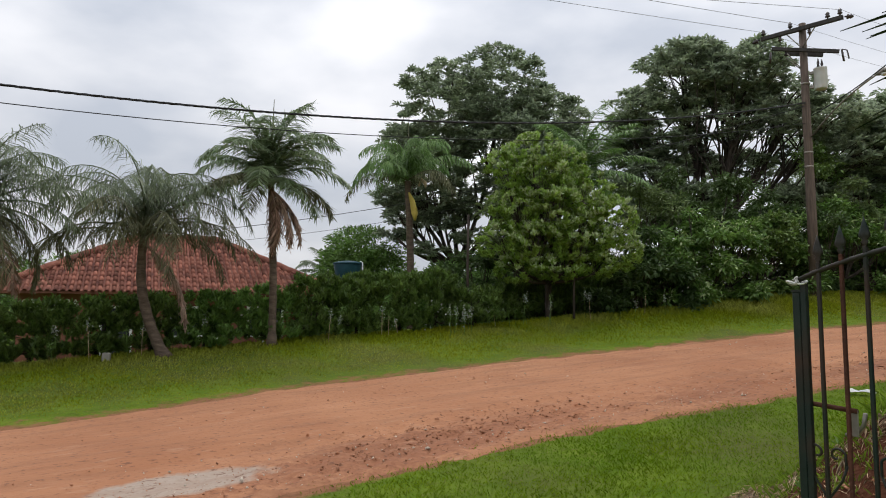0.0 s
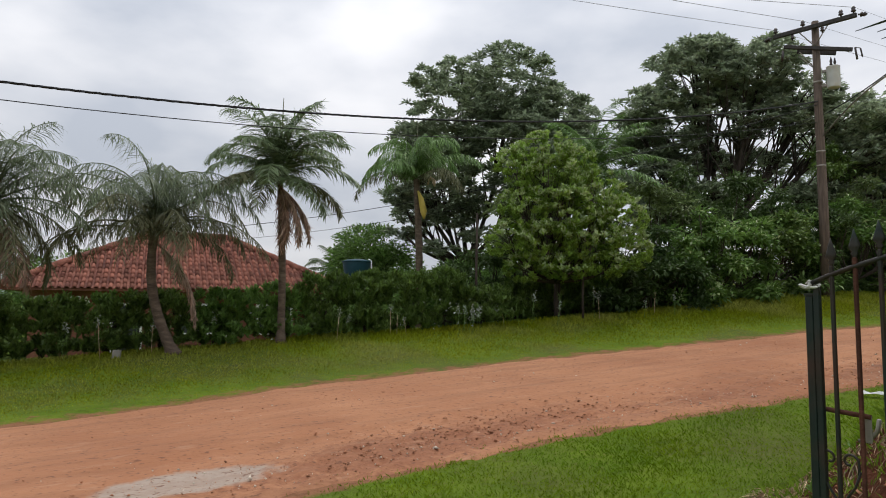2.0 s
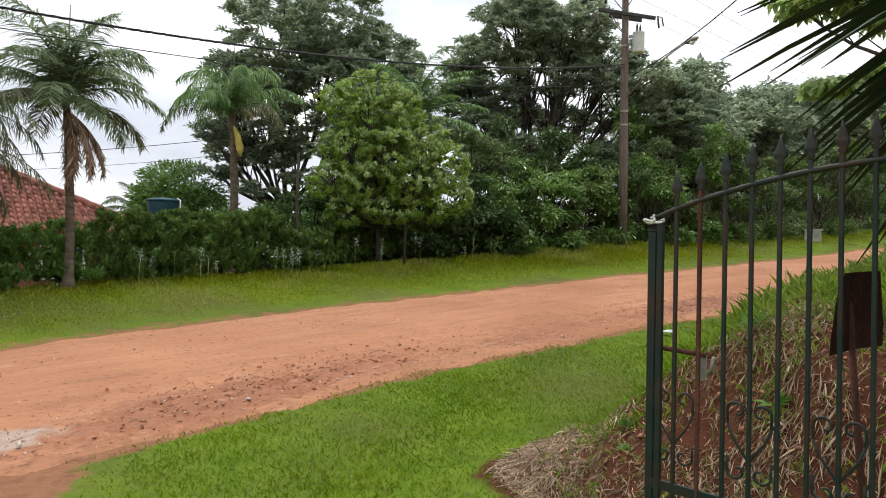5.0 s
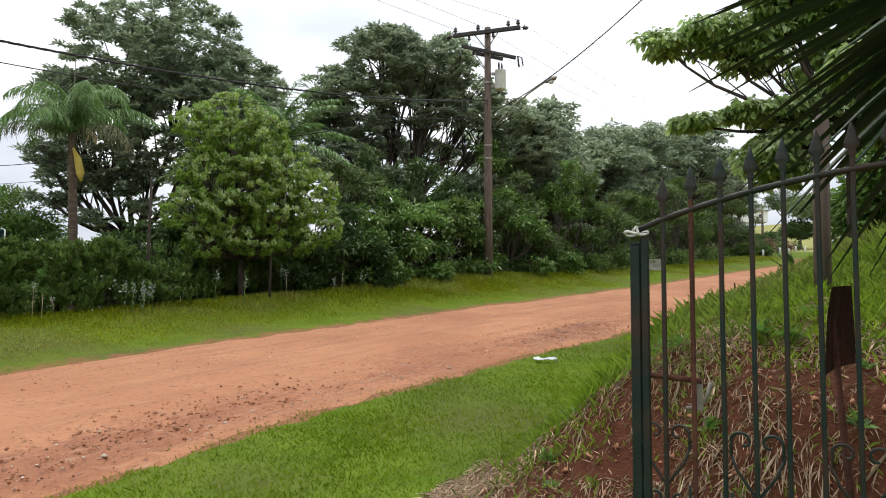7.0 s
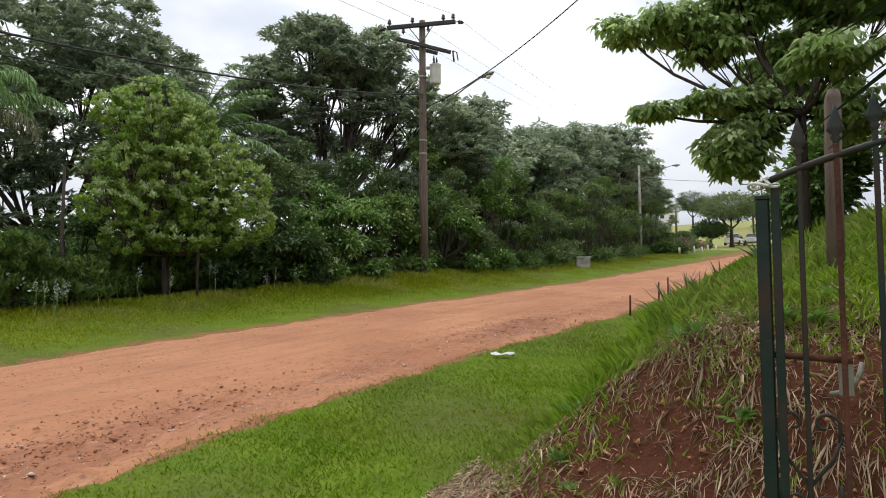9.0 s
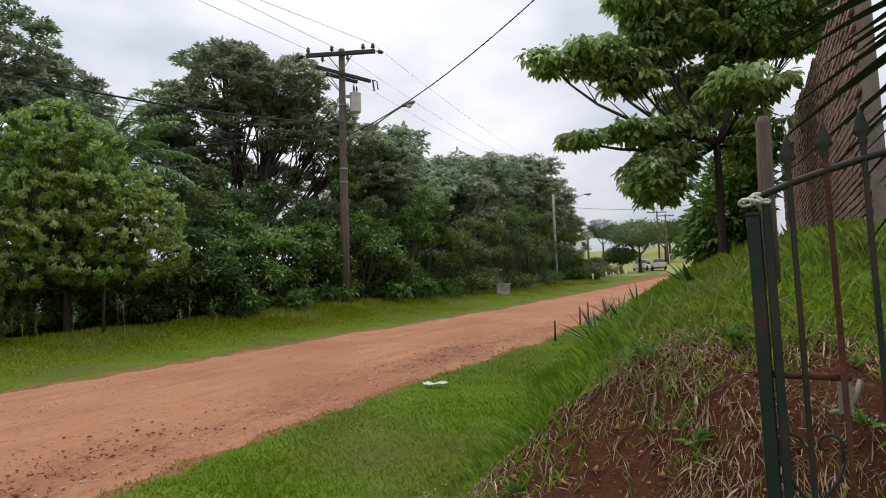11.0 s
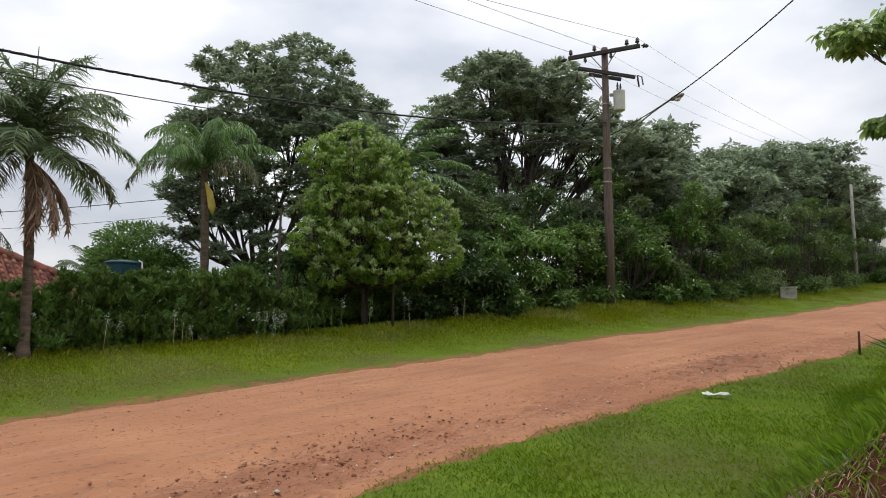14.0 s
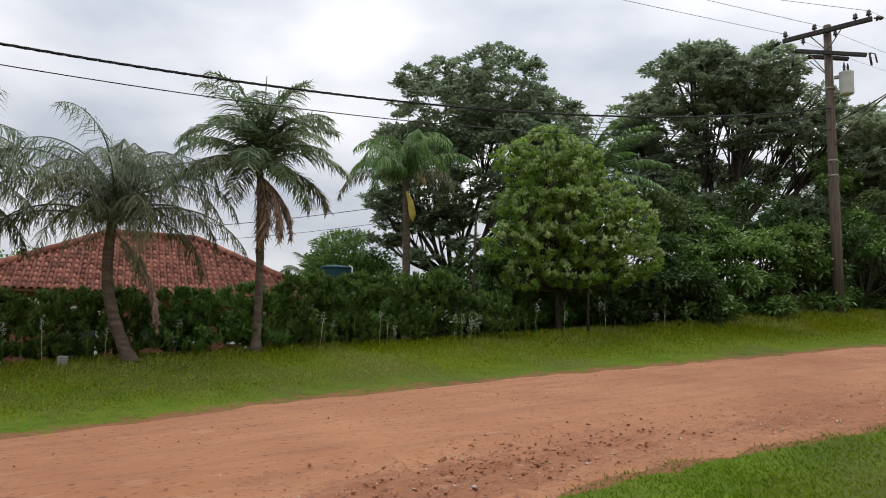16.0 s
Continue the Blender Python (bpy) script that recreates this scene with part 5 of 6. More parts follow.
tubes("rope", [(np.array([gp(0.035 * math.cos(q), 1.598 + 0.006 * math.sin(q * 2), 0.026 * math.sin(q)) for q in np.linspace(0, 6.3, 16)]), 0.004)], M_ROPE, gate, sides=5)
# the hollow post in which the leaf latches
pp = gp(-0.004, 0, 0.012)
gpost = thing("gate_post", (pp[0], pp[1], GZ0), "dark green square steel gate post", "gate post")
boxes("post", [((pp[0], pp[1], (GZ0 - 0.05 + 1.565) / 2), (0.016, 0.016, (1.565 - GZ0 + 0.05) / 2), gyaw, 0)], M_GATE, gpost, bevel=0.004)
boxes("cap", [((pp[0], pp[1], 1.569), (0.017, 0.017, 0.004), gyaw, 0)], M_GATE, gpost)
hpst = gp(NB * sp + 0.06, 0)
hz = float(height(hpst[0], hpst[1]))
hpost = thing("gate_post", (hpst[0], hpst[1], hz), "dark green square steel hinge post", "gate post")
boxes("post", [((hpst[0], hpst[1], (hz + 1.7) / 2), (0.03, 0.03, (1.7 - hz) / 2 + 0.03), gyaw, 0)], M_GATE, hpost, bevel=0.004)
for z in (0.4, 1.4):
    tubes("hinge", [(np.array([gp(NB * sp + 0.022, z), gp(NB * sp + 0.022, z + 0.1)]), 0.012)], M_RUST, hpost, sides=8)

# rusted plate on a leaning stake
rz = float(height(1.84, 2.16))
plate = thing("rusty_sign", (1.84, 2.16, rz), "rusted bent steel plate on a leaning iron stake", "sign")
bm = bmesh.new()
grid = []
for z, a0, a1 in ((1.185, -0.19, 0.17), (1.25, -0.18, 0.175), (1.36, -0.15, 0.16), (1.44, -0.10, 0.15)):
    grid.append([bm.verts.new((1.83 + 0.94 * a - 0.34 * q, 2.215 + 0.34 * a + 0.94 * q, z + 0.03 * a)) for a, q in ((a0 + (a1 - a0) * k / 3, (-0.012, 0.004, 0.008, -0.006)[k]) for k in range(4))])
for r0, r1 in zip(grid, grid[1:]):
    for k in range(3):
        bm.faces.new((r0[k], r0[k + 1], r1[k + 1], r1[k]))
bmesh.ops.solidify(bm, geom=bm.faces[:], thickness=0.004)
part("plate", bm, M_RUST, plate)
tubes("stake", [(np.array([[1.87, 2.13, rz - 0.1], [1.83, 2.19, 0.8], [1.80, 2.215, 1.34]]), 0.011)], M_RUST, plate, sides=8)

# yucca with stiff dark blades beside the gate
yz = float(height(2.27, 1.65))
yucca = thing("yucca", (2.27, 1.65, yz), "dark yucca with long stiff pointed leaves on the bank", "yucca")
YC = np.array([2.24, 1.68, 2.5])
tubes("trunk", [(np.array([[2.27, 1.65, yz - 0.1], [2.26, 1.66, 1.4], YC - [0, 0, 0.1]]), np.array([0.10, 0.075, 0.07]))], M_PALMTRUNK, yucca, sides=10)
g = np.random.default_rng(77)
for k in range(400):
    f = k / 400
    el = radians(70 - 150 * f + g.normal() * 6)
    az = k * 2.39996 + g.normal() * 0.1
    L = g.uniform(0.9, 1.16)
    d = np.array([math.cos(el) * math.cos(az), math.cos(el) * math.sin(az), math.sin(el)])
    side = unit(np.cross(d, [0.05, 0.02, 1.0]))
    t = np.array([0, 0.12, 0.45, 0.8, 1.0])
    w = np.array([0.02, 0.03, 0.036, 0.02, 0.001])
    mid = YC + [0, 0, 0.2 * (0.5 - f)] + d * (t * L)[:, None] - np.array([0, 0, 1.0]) * (t ** 2 * 0.12 * L)[:, None]
    nrm = np.cross(side, d)
    V = np.vstack([mid + side * w[:, None] + nrm * w[:, None] * 0.35, mid - nrm * 0.002, mid - side * w[:, None] + nrm * w[:, None] * 0.35])
    F = []
    for q in range(4):
        F += [[q, q + 1, 5 + q + 1, 5 + q], [5 + q, 5 + q + 1, 10 + q + 1, 10 + q]]
    put("leaf", raw("leaf", V, np.array(F), M_YUCCA), yucca)


def agave(x, y, n, L, seed, material=M_AGAVE, label="spiky green agave on the grassy bank"):
    z = float(height(x, y))
    g = np.random.default_rng(seed)
    ob = thing("agave", (x, y, z), label, "agave", "agaves on the bank")
    for k in range(n):
        el, az, ll = radians(g.uniform(22, 80)), k * 2.4 + g.normal() * 0.2, L * g.uniform(0.7, 1.1)
        d = np.array([math.cos(el) * math.cos(az), math.cos(el) * math.sin(az), math.sin(el)])
        s = unit(np.cross(d, [0, 0, 1.0]))
        nn = np.cross(s, d)
        t, w = np.array([0, 0.3, 0.7, 1.0]), np.array([0.022, 0.03, 0.02, 0.001])
        mid = np.array([x, y, z]) + d * (t * ll)[:, None] - np.array([0, 0, 1.0]) * (t ** 2 * 0.15 * ll)[:, None]
        V = np.vstack([mid + s * w[:, None] + nn * w[:, None] * 0.5, mid, mid - s * w[:, None] + nn * w[:, None] * 0.5])
        F = []
        for q in range(3):
            F += [[q, q + 1, 4 + q + 1, 4 + q], [4 + q, 4 + q + 1, 8 + q + 1, 8 + q]]
        put("leaf", raw("leaf", V, np.array(F), material), ob)


agave(9.5, 9.45, 26, 0.95, 1)
agave(10.5, 9.9, 18, 0.8, 2)
agave(7.2, 7.7, 14, 0.45, 3)
agave(12.2, 10.9, 24, 0.95, 4)
agave(16.4, 14.5, 16, 0.9, 5, M_FROND_DEAD, "dry brown agave at the edge of the road")
agave(14.2, 11.8, 22, 0.95, 6)
agave(5.9, 5.4, 16, 0.4, 8)
for x, y, h in ((10.1, 11.0, 0.42), (13.4, 13.05, 0.45), (14.3, 13.5, 0.5)):
    z = float(height(x, y))
    tubes("stake", [(np.array([[x, y, z - 0.1], [x + 0.01, y, z + h]]), np.array([0.022, 0.02]))], M_RUST, sides=6)
    tagged(scene.objects[-1], "short rusty stake at the road edge", "stake", "stakes at the road edge")
# weathered post on the bank
wz = float(height(3.58, 3.49))
tubes("wooden_post", [(np.array([[3.58, 3.49, wz - 0.1], [3.585, 3.485, 2.0], [3.59, 3.475, 2.44], [3.59, 3.47, 2.49]]), np.array([0.05, 0.046, 0.044, 0.03]))], M_POLE, sides=9)
tagged(scene.objects["wooden_post"], "weathered short wooden post on the bank", "post")
# litter in the grass
lz = float(height(5.02, 8.55))
bm = bmesh.new()
bmesh.ops.create_grid(bm, x_segments=9, y_segments=5, size=0.5, matrix=pose(5.02, 8.55, lz + 0.06, 0, 0, -35) @ Matrix.Diagonal((0.3, 0.1, 1, 1)))
for v in bm.verts:
    v.co.z += 0.06 * noise.noise(v.co * 14)
    v.co.y += 0.05 * noise.noise(v.co * 9 + Vector((3, 1, 0)))
bmesh.ops.solidify(bm, geom=bm.faces[:], thickness=0.003)
part("litter", bm, M_LITTER, None)
tagged(scene.objects["litter"], "crumpled white plastic scrap lying in the grass", "litter")

# ---- brick wall on the bank ----
WA, WB = np.array([4.6, 3.2]), np.array([12.4, 7.15])
wdv = unit(WB - WA)
wlen = float(np.linalg.norm(WB - WA))
wnv = np.array([-wdv[1], wdv[0]])
wyaw = math.degrees(math.atan2(wdv[1], wdv[0]))


def wall_foot(a):
    p = WA + wdv * a
    return float(height(p[0], p[1])) - 0.15


W_TOP = 1.95
wall_ob = thing("wall_boundary", (*WA, wall_foot(0)), "rough grey-red brick boundary wall", "wall", kind="structure")
n_seg = 16
rows = []
for k in range(n_seg):
    a = (k + 0.5) * wlen / n_seg
    z = wall_foot(a)
    c = WA + wdv * a
    rows.append(((c[0], c[1], z + W_TOP / 2), (wlen / n_seg / 2, 0.05, W_TOP / 2), wyaw, 0))
boxes("core", rows, M_MORTAR, wall_ob, "recessed grey mortar")

# ---- grass, weeds, straw, clods ----


def blades(name, X, Y, L, W, material, label, category, lean=0.5, seed=0, lift=0.0, z=None):
    """Many bent grass blades, two triangles each, in one mesh of kind stuff."""
    g = np.random.default_rng(seed)
    n = len(X)
    Z = height(X, Y) if z is None else z
    az = g.uniform(0, 2 * np.pi, n)
    ln = g.random(n) * lean
    D = np.stack([np.cos(az) * ln, np.sin(az) * ln, np.ones(n)], -1)
    D = unit(D)
    S = np.stack([-np.sin(az + 0.4), np.cos(az + 0.4), 0 * az], -1) * W[:, None]
    B = np.stack([X, Y, Z - 0.01 + lift], -1)
    m = B + D * (L * 0.6)[:, None]
    D2 = unit(D + np.stack([np.cos(az), np.sin(az), 0 * az], -1) * (0.35 + ln)[:, None])
    e = m + D2 * (L * 0.45)[:, None]
    V = np.stack([B - S * 0.5, B + S * 0.5, m + S * 0.4, e], 1).reshape(-1, 3)
    i = np.arange(n)[:, None] * 4
    F = np.concatenate([i + [[0, 1, 2]], i + [[0, 2, 3]]], 1).reshape(-1, 3)
    return tagged(new(name, raw(name, V, F, material)), label, category, kind="stuff")


g = np.random.default_rng(91)
# near verge
n = 420000
X, Y = g.uniform(-1.8, 13, n), g.uniform(1.5, 13.5, n)
dist = np.hypot(X, Y - 1)
keep = (on_road(X, Y) < -0.08 + 0.22 * g.normal(size=n)) & (Y < along(NEAR_EDGE, X) + 0.3) & (bank_in(X, Y) < np.where(bare(X, Y) > 2.7, 0.9, 0.25) + 0.22 * g.normal(size=n)) & (g.random(n) < np.clip(6.0 / dist, 0.25, 1)) & (X > -1.05 + 0.14 * (5.5 - Y) + 0.2 * g.normal(size=n))
X, Y = X[keep], Y[keep]
edge_l = 1 + 1.5 * step(-0.5, 0.1, bank_in(X, Y)) * step(4, 7, X)
L = g.uniform(0.022, 0.055, len(X)) * (1 + 0.35 * wavy(X, Y, 1.2)) * edge_l
blades("lawn_grass", X, Y, L, g.uniform(0.0035, 0.007, len(X)), M_GRASS, "short green lawn grass beside the road", "grass", 1.3, 1)
# far verge
n = 330000
X = np.concatenate([g.uniform(-16, 16, n * 3 // 4), g.uniform(16, 45, n // 4)])
Y = along(FAR_EDGE, X) + g.uniform(-0.4, 6.5, len(X))
dz = (Y - along(FAR_EDGE, X)) * 0.88
keep = (Y < along(FENCE, X) + 0.8) & (g.random(len(X)) < 0.06 + step(-0.1, 1.7, dz + 0.5 * wavy(X, Y, 1.5, 2)))
X, Y, dz = X[keep], Y[keep], dz[keep]
tall = 1 + 1.6 * step(2.2, 4.5, (Y - along(FENCE, X)) + 4.2) * (g.random(len(X)) < 0.5) + 2.2 * np.exp(-(((X - 9.0) / 2.2) ** 2)) * step(1.4, 2.6, dz)
L = g.uniform(0.022, 0.055, len(X)) * tall * (0.45 + 0.55 * step(0.2, 2.0, dz))
blades("verge_grass", X, Y, L, g.uniform(0.010, 0.020, len(X)), M_GRASS_FAR, "green roadside grass between road and hedge", "grass", 0.8, 2)
# tall grass on the bank
n = 420000
X, Y = g.uniform(1.6, 15, n), g.uniform(1.0, 13, n)
u = bank_in(X, Y)
keep = (u > 0.15) & (u < 4.2) & (g.random(n) < np.where((u < 1.3) & (bare(X, Y) < 2.75), 0.12 + 0.8 * (wavy(X, Y, 3.2, 7) > 0.15), 0.9)) & (g.random(n) < np.clip(5.5 / np.hypot(X, Y), 0.2, 1))
X, Y, u = X[keep], Y[keep], u[keep]
L = np.where((u < 1.5) & (bare(X, Y) < 2.75), g.uniform(0.03, 0.10, len(X)), g.uniform(0.04, 0.13, len(X)) * (1 + 0.5 * (wavy(X, Y, 0.9, 5) > 0.2)))
blades("bank_grass", X, Y, L, g.uniform(0.003, 0.0065, len(X)), M_GRASS_BANK, "long green grass on top of the bank", "grass", 1.1, 3)
# dry straw on the face of the bank
n = 480000
X, Y = g.uniform(1.3, 7.5, n), g.uniform(1.2, 8.5, n)
u = bank_in(X, Y)
keep = (u > -0.05) & (u < 2.6) & (g.random(n) < np.clip(0.55 + 0.9 * wavy(X, Y, 1.1, 9) + 0.15 * step(0.6, 0.2, u), 0.12, 0.75) * step(3.3, 2.6, bare(X, Y)) * (1 - 0.5 * step(0.5, 0.7, u) * step(1.35, 1.15, u)))
X, Y = X[keep], Y[keep]
n = len(X)
az = g.uniform(0, 6.28, n)
long = g.random(n) < 0.05
L = np.where(long, g.uniform(0.08, 0.17, n), g.uniform(0.02, 0.08, n))
dx, dy = np.cos(az) * L, np.sin(az) * L
A = np.stack([X, Y, height(X, Y) + g.uniform(0.004, 0.03, n)], -1)
B = np.stack([X + dx, Y + dy, height(X + dx, Y + dy) + g.uniform(0.004, 0.035, n)], -1)
V, F = leaf_rows(A, B - A, np.tile([0, 0, 1.0], (n, 1)) + g.normal(size=(n, 3)) * 0.3, np.linalg.norm(B - A, axis=1), np.where(long, g.uniform(0.006, 0.011, n), g.uniform(0.0025, 0.006, n)), 0.1)
tagged(new("dry_straw", raw("dry_straw", V, F, M_STRAW)), "dry straw and dead stalks on the red soil bank", "straw", kind="stuff")
# weeds on the bank face
for k in range(45):
    for _ in range(40):
        x, y = g.uniform(1.6, 5.5), g.uniform(2.2, 6.5)
        if 0.2 < float(bank_in(x, y)) < 1.7:
            break
    z = float(height(x, y))
    m = int(g.integers(10, 22))
    az = g.uniform(0, 6.28, m)
    el = g.uniform(0.2, 1.2, m)
    D = np.stack([np.cos(az) * np.cos(el), np.sin(az) * np.cos(el), np.sin(el)], -1)
    s = g.uniform(0.04, 0.11)
    V, F = leaf_rows(np.array([x, y, z + 0.01]) + D * 0.02, D, np.tile([0, 0, 1.0], (m, 1)) + g.normal(size=(m, 3)) * 0.2, s * g.uniform(0.7, 1.2, m), s * 0.4, 0.2)
    tagged(put("weed", raw("weed", V, F, M_LEAF_SHRUB)), "low green weed rooted in the bare bank", "weed", "weeds on the bank", "stuff")
# tall stalks with pale heads along the hedge
for k in range(34):
    x = g.uniform(-3.5, 5.6) if k < 28 else g.uniform(-9.5, -3.5)
    y = float(along(FENCE, x)) - g.uniform(-0.1, 0.5)
    z, h = float(height(x, y)), g.uniform(0.35, 0.75)
    st = thing("weed", (x, y, z), "tall dry weed stalk with a pale seed head", "weed", "weeds along the hedge")
    tip = np.array([x + g.normal() * 0.05, y + g.normal() * 0.05, z + h])
    tubes("stalk", [(np.array([[x, y, z - 0.02], tip]), np.array([0.006, 0.004]))], M_LEAF_SHRUB if k % 4 else M_STRAW, st, sides=4)
    m = 26
    C = tip + g.normal(size=(m, 3)) * [0.03, 0.03, 0.07]
    V, F = leaf_rows(C, rand_dirs(m, g), rand_dirs(m, g), 0.045, 0.02)
    tagged(put("seed_head", raw("seed_head", V, F, M_FLOWER if k % 3 else M_LEAF_SHRUB), st), kind="stuff")
# white flower dots in the shrubs and pale tips on the hedge
m = 120
X = np.concatenate([g.uniform(6.2, 9.6, 85), g.uniform(-1.2, 0.2, 25), g.uniform(-6, -4, 10)])
Y = along(FENCE, X) + g.uniform(-0.2, 0.5, m)
C = np.stack([X, Y, height(X, Y) + np.where(X > 5, g.uniform(0.5, 1.7, m), g.uniform(0.1, 0.8, m))], -1)
V, F = leaf_rows(C, rand_dirs(m, g), rand_dirs(m, g), 0.075, 0.05)
tagged(new("white_flowers", raw("white_flowers", V, F, M_FLOWER)), "scattered small white flowers in the shrubs", "flowers", kind="stuff")


def stones(name, X, Y, S, material, label, category, z):
    """Small irregular clods lying on the ground, eight triangles each."""
    k = len(X)
    base = np.array([[1, 0, 0], [-1, 0, 0], [0, 1, 0], [0, -1, 0], [0, 0, 0.8], [0, 0, -0.5]], float)
    V = base[None] * g.uniform(0.6, 1.4, (k, 6, 1)) * S[:, None, None] + g.normal(size=(k, 6, 3)) * S[:, None, None] * 0.25
    V += np.stack([X, Y, z + S * 0.2], -1)[:, None]
    f = np.array([[0, 2, 4], [2, 1, 4], [1, 3, 4], [3, 0, 4], [2, 0, 5], [1, 2, 5], [3, 1, 5], [0, 3, 5]])
    F = (np.arange(k)[:, None, None] * 6 + f[None]).reshape(-1, 3)
    tagged(new(name, raw(name, V.reshape(-1, 3), F, material)), label, category, kind="stuff")


n = 6500
X = g.uniform(-6, 13, n)
v = np.where(g.random(n) < 0.3, np.abs(g.normal(size=n)) * 0.12 + 0.02, g.uniform(0, 1, n))
Y = along(NEAR_EDGE, X) * (1 - v) + along(FAR_EDGE, X) * v
stones("dirt_clods", X, Y, g.exponential(0.0028, n) + 0.0025, M_CLOD, "loose dark clods of earth on the road", "clods", road_z(X, Y))
n = 2600
X = np.where(g.random(n) < 0.6, g.normal(-0.2, 1.1, n), g.normal(7.2, 1.2, n))
v = np.abs(g.normal(0.15, 0.07, n)) + 0.01
Y = along(NEAR_EDGE, X) * (1 - v) + along(FAR_EDGE, X) * v
stones("rough_clods", X, Y, np.where(X < -1.3, 0.002, np.minimum(g.exponential(0.0045, n) + 0.003, 0.02)), M_CLOD, "churned red-brown clods in the rutted road edge", "clods", road_z(X, Y))
n = 700
X = g.uniform(-4, 10, n)
v = np.where(g.random(n) < 0.75, np.abs(g.normal(size=n)) * 0.12 + 0.02, g.uniform(0, 1, n))
Y = along(NEAR_EDGE, X) * (1 - v) + along(FAR_EDGE, X) * v
stones("pale_pebbles", X, Y, g.exponential(0.004, n) + 0.004, M_PEBBLE, "pale pebbles and wood chips on the road", "pebbles", road_z(X, Y))
n = 9000
X, Y = g.uniform(1.4, 5.5, n), g.uniform(2.0, 6.5, n)
u = bank_in(X, Y)
k = (u > 0) & (u < 1.6)
stones("bank_clods", X[k], Y[k], np.minimum(g.exponential(0.005, n) + 0.003, 0.022)[k], M_CLOD, "crumbled red soil on the bank", "clods", height(X[k], Y[k]))

# ---- roof tiles and bricks, piece by piece ----
TW, TL = 0.205, 0.36
slope = math.atan2(RZ0 - EZ, 4.0)
th = np.linspace(0, np.pi, 6)


def tile_verts():
    r0, r1 = TW * 0.36, TW * 0.29
    a = np.stack([np.cos(th) * r0, np.full(6, 0.0), np.sin(th) * r0], -1)
    b = np.stack([np.cos(th) * r1, np.full(6, TL * 1.12), np.sin(th) * r1 - 0.02], -1)
    V = np.vstack([a, b, a * [0.86, 1, 0.82]])
    F = [[i, i + 1, 6 + i + 1, 6 + i] for i in range(5)] + [[i + 1, i, 12 + i, 12 + i + 1] for i in range(5)]
    return V, np.array(F)


TV, TF = tile_verts()
tile_me = raw("tile", TV, TF, M_TILE)
# front slope: along the eave to the left, up the slope
ex = np.array([-LD[0], -LD[1], 0])
ey = np.array([BK[0] * math.cos(slope), BK[1] * math.cos(slope), math.sin(slope)])
ez = np.cross(ex, ey)
fixed = []
g = np.random.default_rng(55)
slope_len = 4.0 / math.cos(slope)
for i in range(int(HL / TW)):
    for j in range(int(slope_len / TL) + 1):
        a = (i + 0.5) * TW
        d = j * TL - 0.06
        b = d * math.cos(slope)
        if a < b + 0.05 or a > HL - b - 0.05:
            continue
        o = hp(a, b, EZ + d * math.sin(slope)) + ez * 0.02
        R = np.stack([ex, ey, ez], 1)
        fixed.append((i, j, o, R))
fixed.sort(key=lambda q: q[0])
rest = []
for q, (i, j, o, R) in enumerate(fixed):
    if 12 <= i < 44 and j < 10:
        ob = new("tile", tile_me)
        ob.parent = roof
        M = Matrix([[*R[r], o[r]] for r in range(3)] + [[0, 0, 0, 1]])
        ob.matrix_local = M @ Matrix.Rotation(g.normal() * 0.02, 4, "Z")
    else:
        rest.append(((TV @ R.T) + o, TF))
V, F = joined(rest)
put("tile_row", raw("tile_row", V, F, M_TILE_JOINED), roof)["kind"] = "stuff"
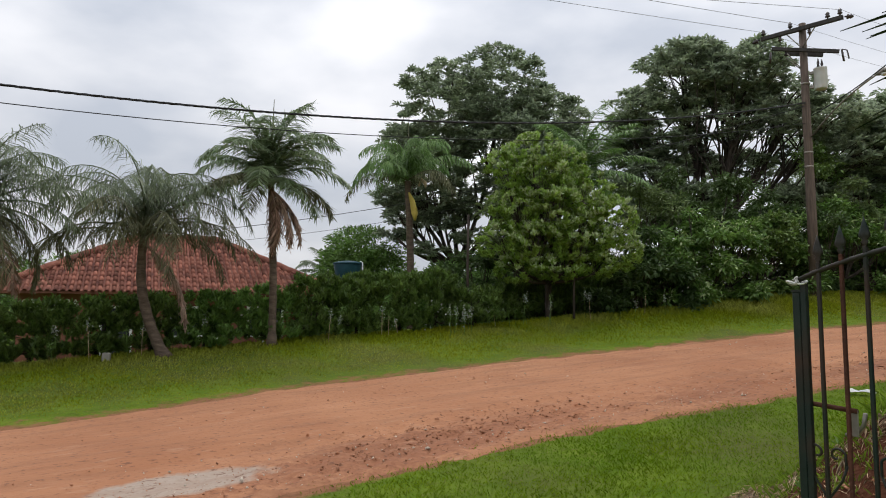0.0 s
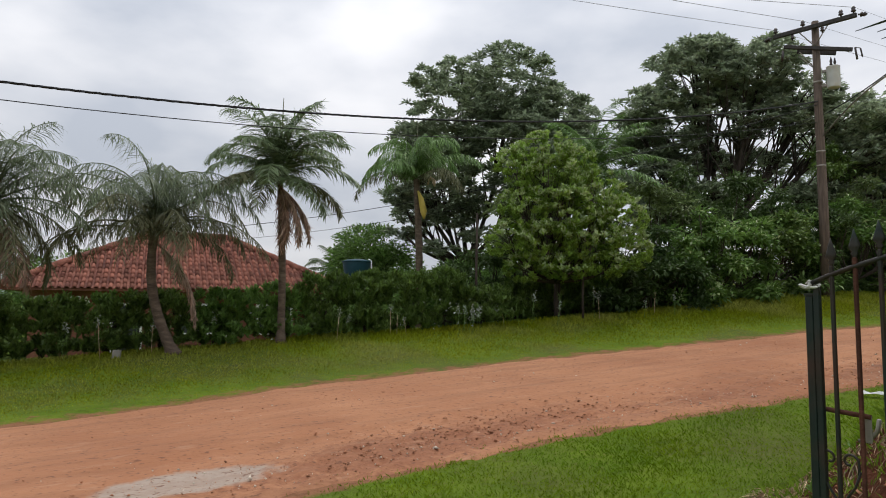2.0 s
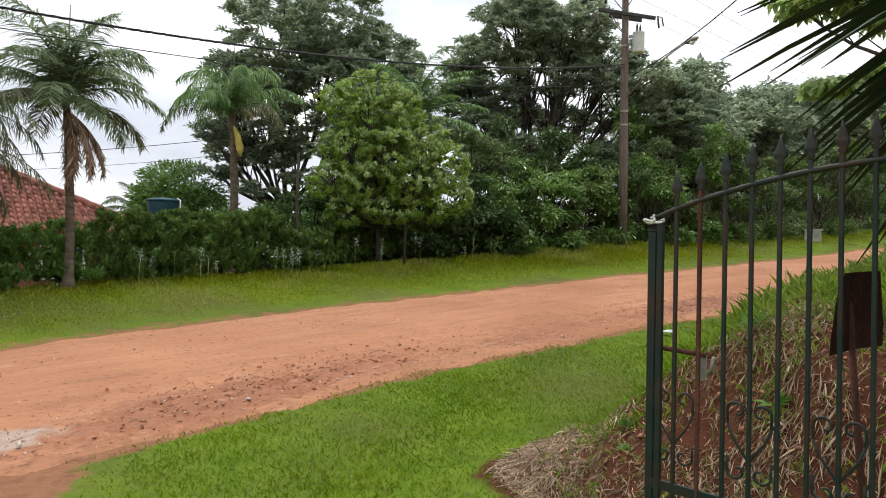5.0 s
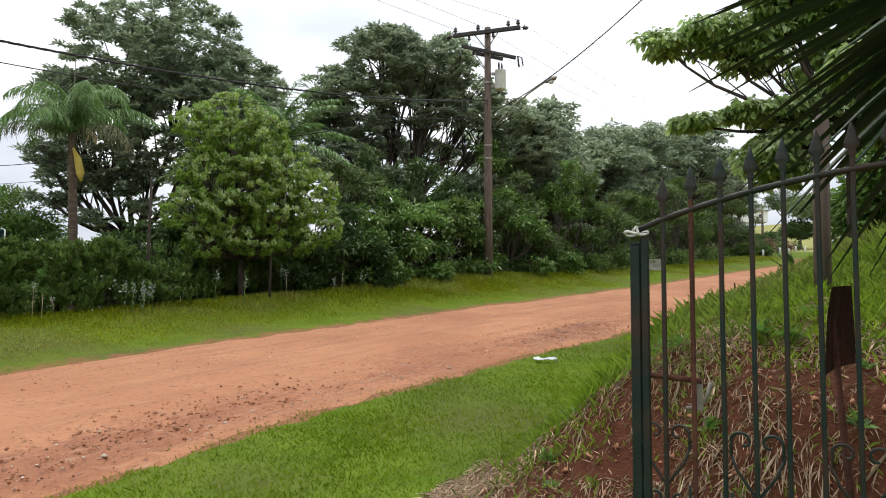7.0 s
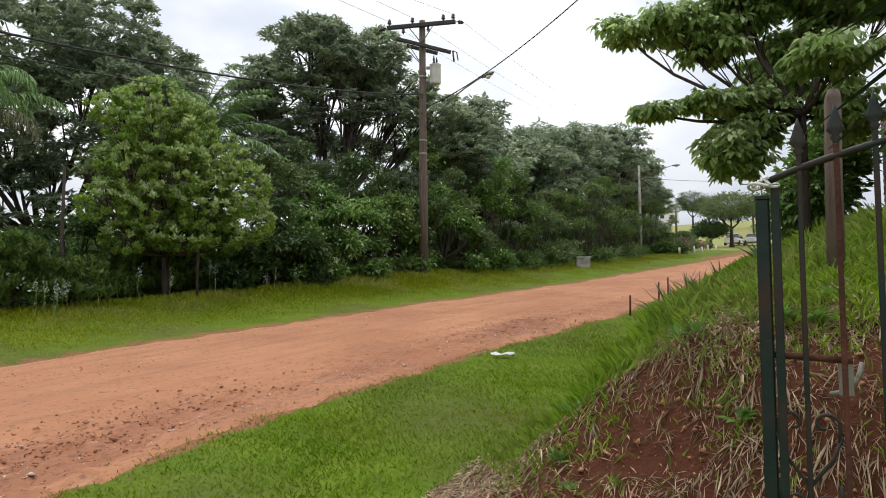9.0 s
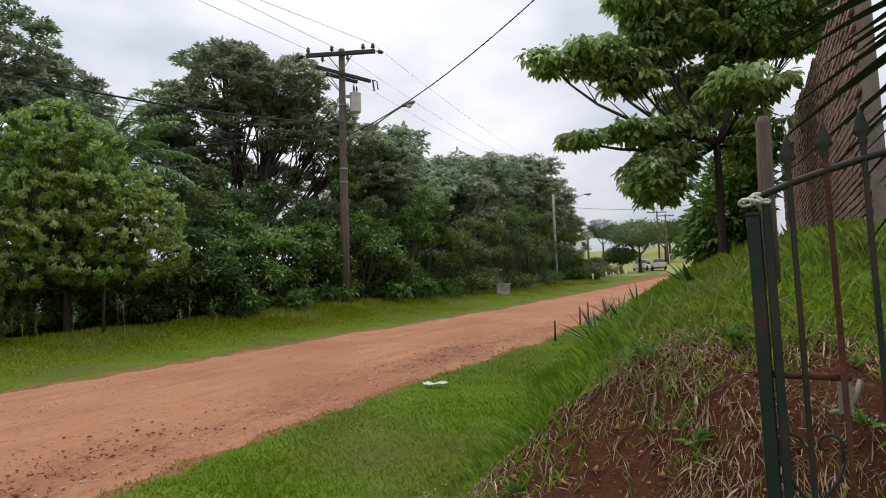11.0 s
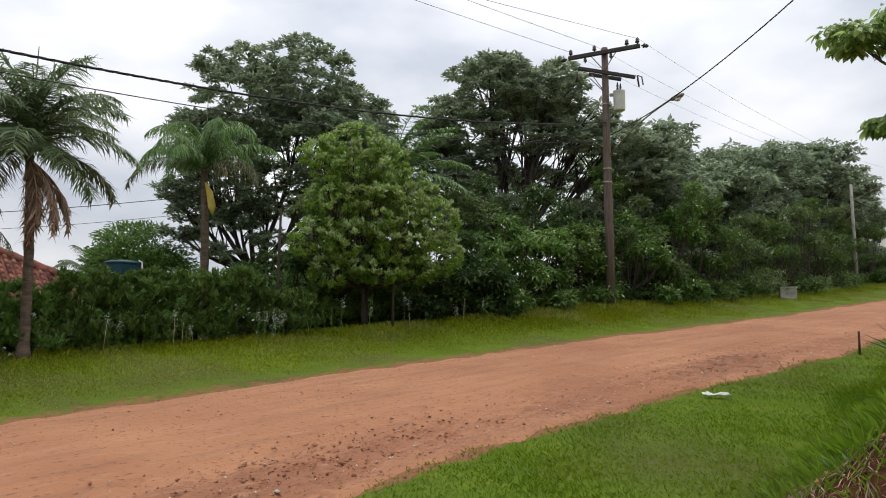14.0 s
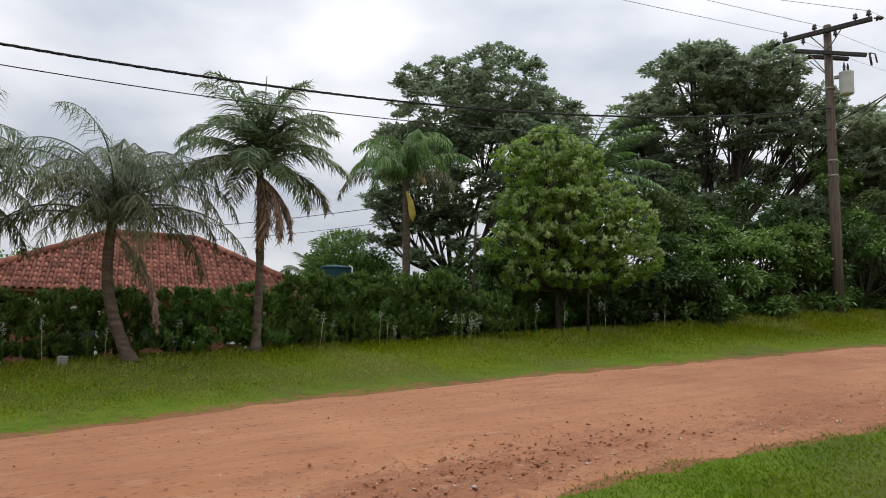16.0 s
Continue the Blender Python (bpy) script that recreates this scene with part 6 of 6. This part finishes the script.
# right hip slope and back are covered by the same rows, laid on the hip plane
rest = []
ex2 = np.array([BK[0], BK[1], 0])
ey2 = np.array([LD[0] * math.cos(slope), LD[1] * math.cos(slope), math.sin(slope)])
ez2 = np.cross(-ex2, ey2)
ez2 = ez2 if ez2[2] > 0 else -ez2
R2 = np.stack([np.cross(ey2, ez2), ey2, ez2], 1)
for i in range(int(HD / TW)):
    for j in range(int(slope_len / TL) + 1):
        b, d = (i + 0.5) * TW, j * TL - 0.06
        a = d * math.cos(slope)
        if b < a + 0.05 or b > HD - a - 0.05:
            continue
        rest.append(((TV @ R2.T) + hp(a, b, EZ + d * math.sin(slope)) + ez2 * 0.02, TF))
V, F = joined(rest)
put("tile_row", raw("tile_row", V, F, M_TILE_JOINED), roof)["kind"] = "stuff"

BW, BH = 0.20, 0.058
bm = bmesh.new()
bmesh.ops.create_cube(bm, size=1, matrix=Matrix.Diagonal((BW - 0.012, 0.03, BH - 0.012, 1)))
bmesh.ops.bevel(bm, geom=bm.edges[:], offset=0.003, segments=1, affect="EDGES")
brick_me = bpy.data.meshes.new("brick")
bm.to_mesh(brick_me)
bm.free()
brick_me.materials.append(M_BRICK)
cube = np.array([[x, y, z] for x in (-0.5, 0.5) for y in (-0.5, 0.5) for z in (-0.5, 0.5)]) * [BW - 0.012, 0.03, BH - 0.012]
cubeF = np.array([[0, 1, 3, 2], [4, 6, 7, 5], [0, 4, 5, 1], [2, 3, 7, 6], [0, 2, 6, 4], [1, 5, 7, 3]])
rest, count = [], 0
Rw = np.array([[wdv[0], wnv[0], 0], [wdv[1], wnv[1], 0], [0, 0, 1]])
base_z = wall_foot(0)
for r in range(int((W_TOP + 1.2) / BH)):
    for q in range(int(wlen / BW)):
        a = (q + 0.5 + 0.5 * (r % 2)) * BW
        if a > wlen - 0.1:
            continue
        z = base_z + r * BH + 0.03
        f = wall_foot(a)
        if z < f or z > f + W_TOP - 0.02:
            continue
        p = WA + wdv * a + wnv * (0.05 + 0.004 + g.normal() * 0.003)
        if 0.2 < a < 3.0 and count < 300 and f + 0.1 < z:
            ob = new("brick", brick_me)
            ob.parent = wall_ob
            ob.matrix_local = Matrix.Translation(Vector((p[0], p[1], z)) - wall_ob.location) @ Matrix.Rotation(radians(wyaw) + g.normal() * 0.015, 4, "Z")
            count += 1
        else:
            rest.append((cube @ Rw.T + [p[0], p[1], z], cubeF))
V, F = joined(rest)
put("brick_row", raw("brick_row", V, F, M_BRICK_JOINED), wall_ob)["kind"] = "stuff"
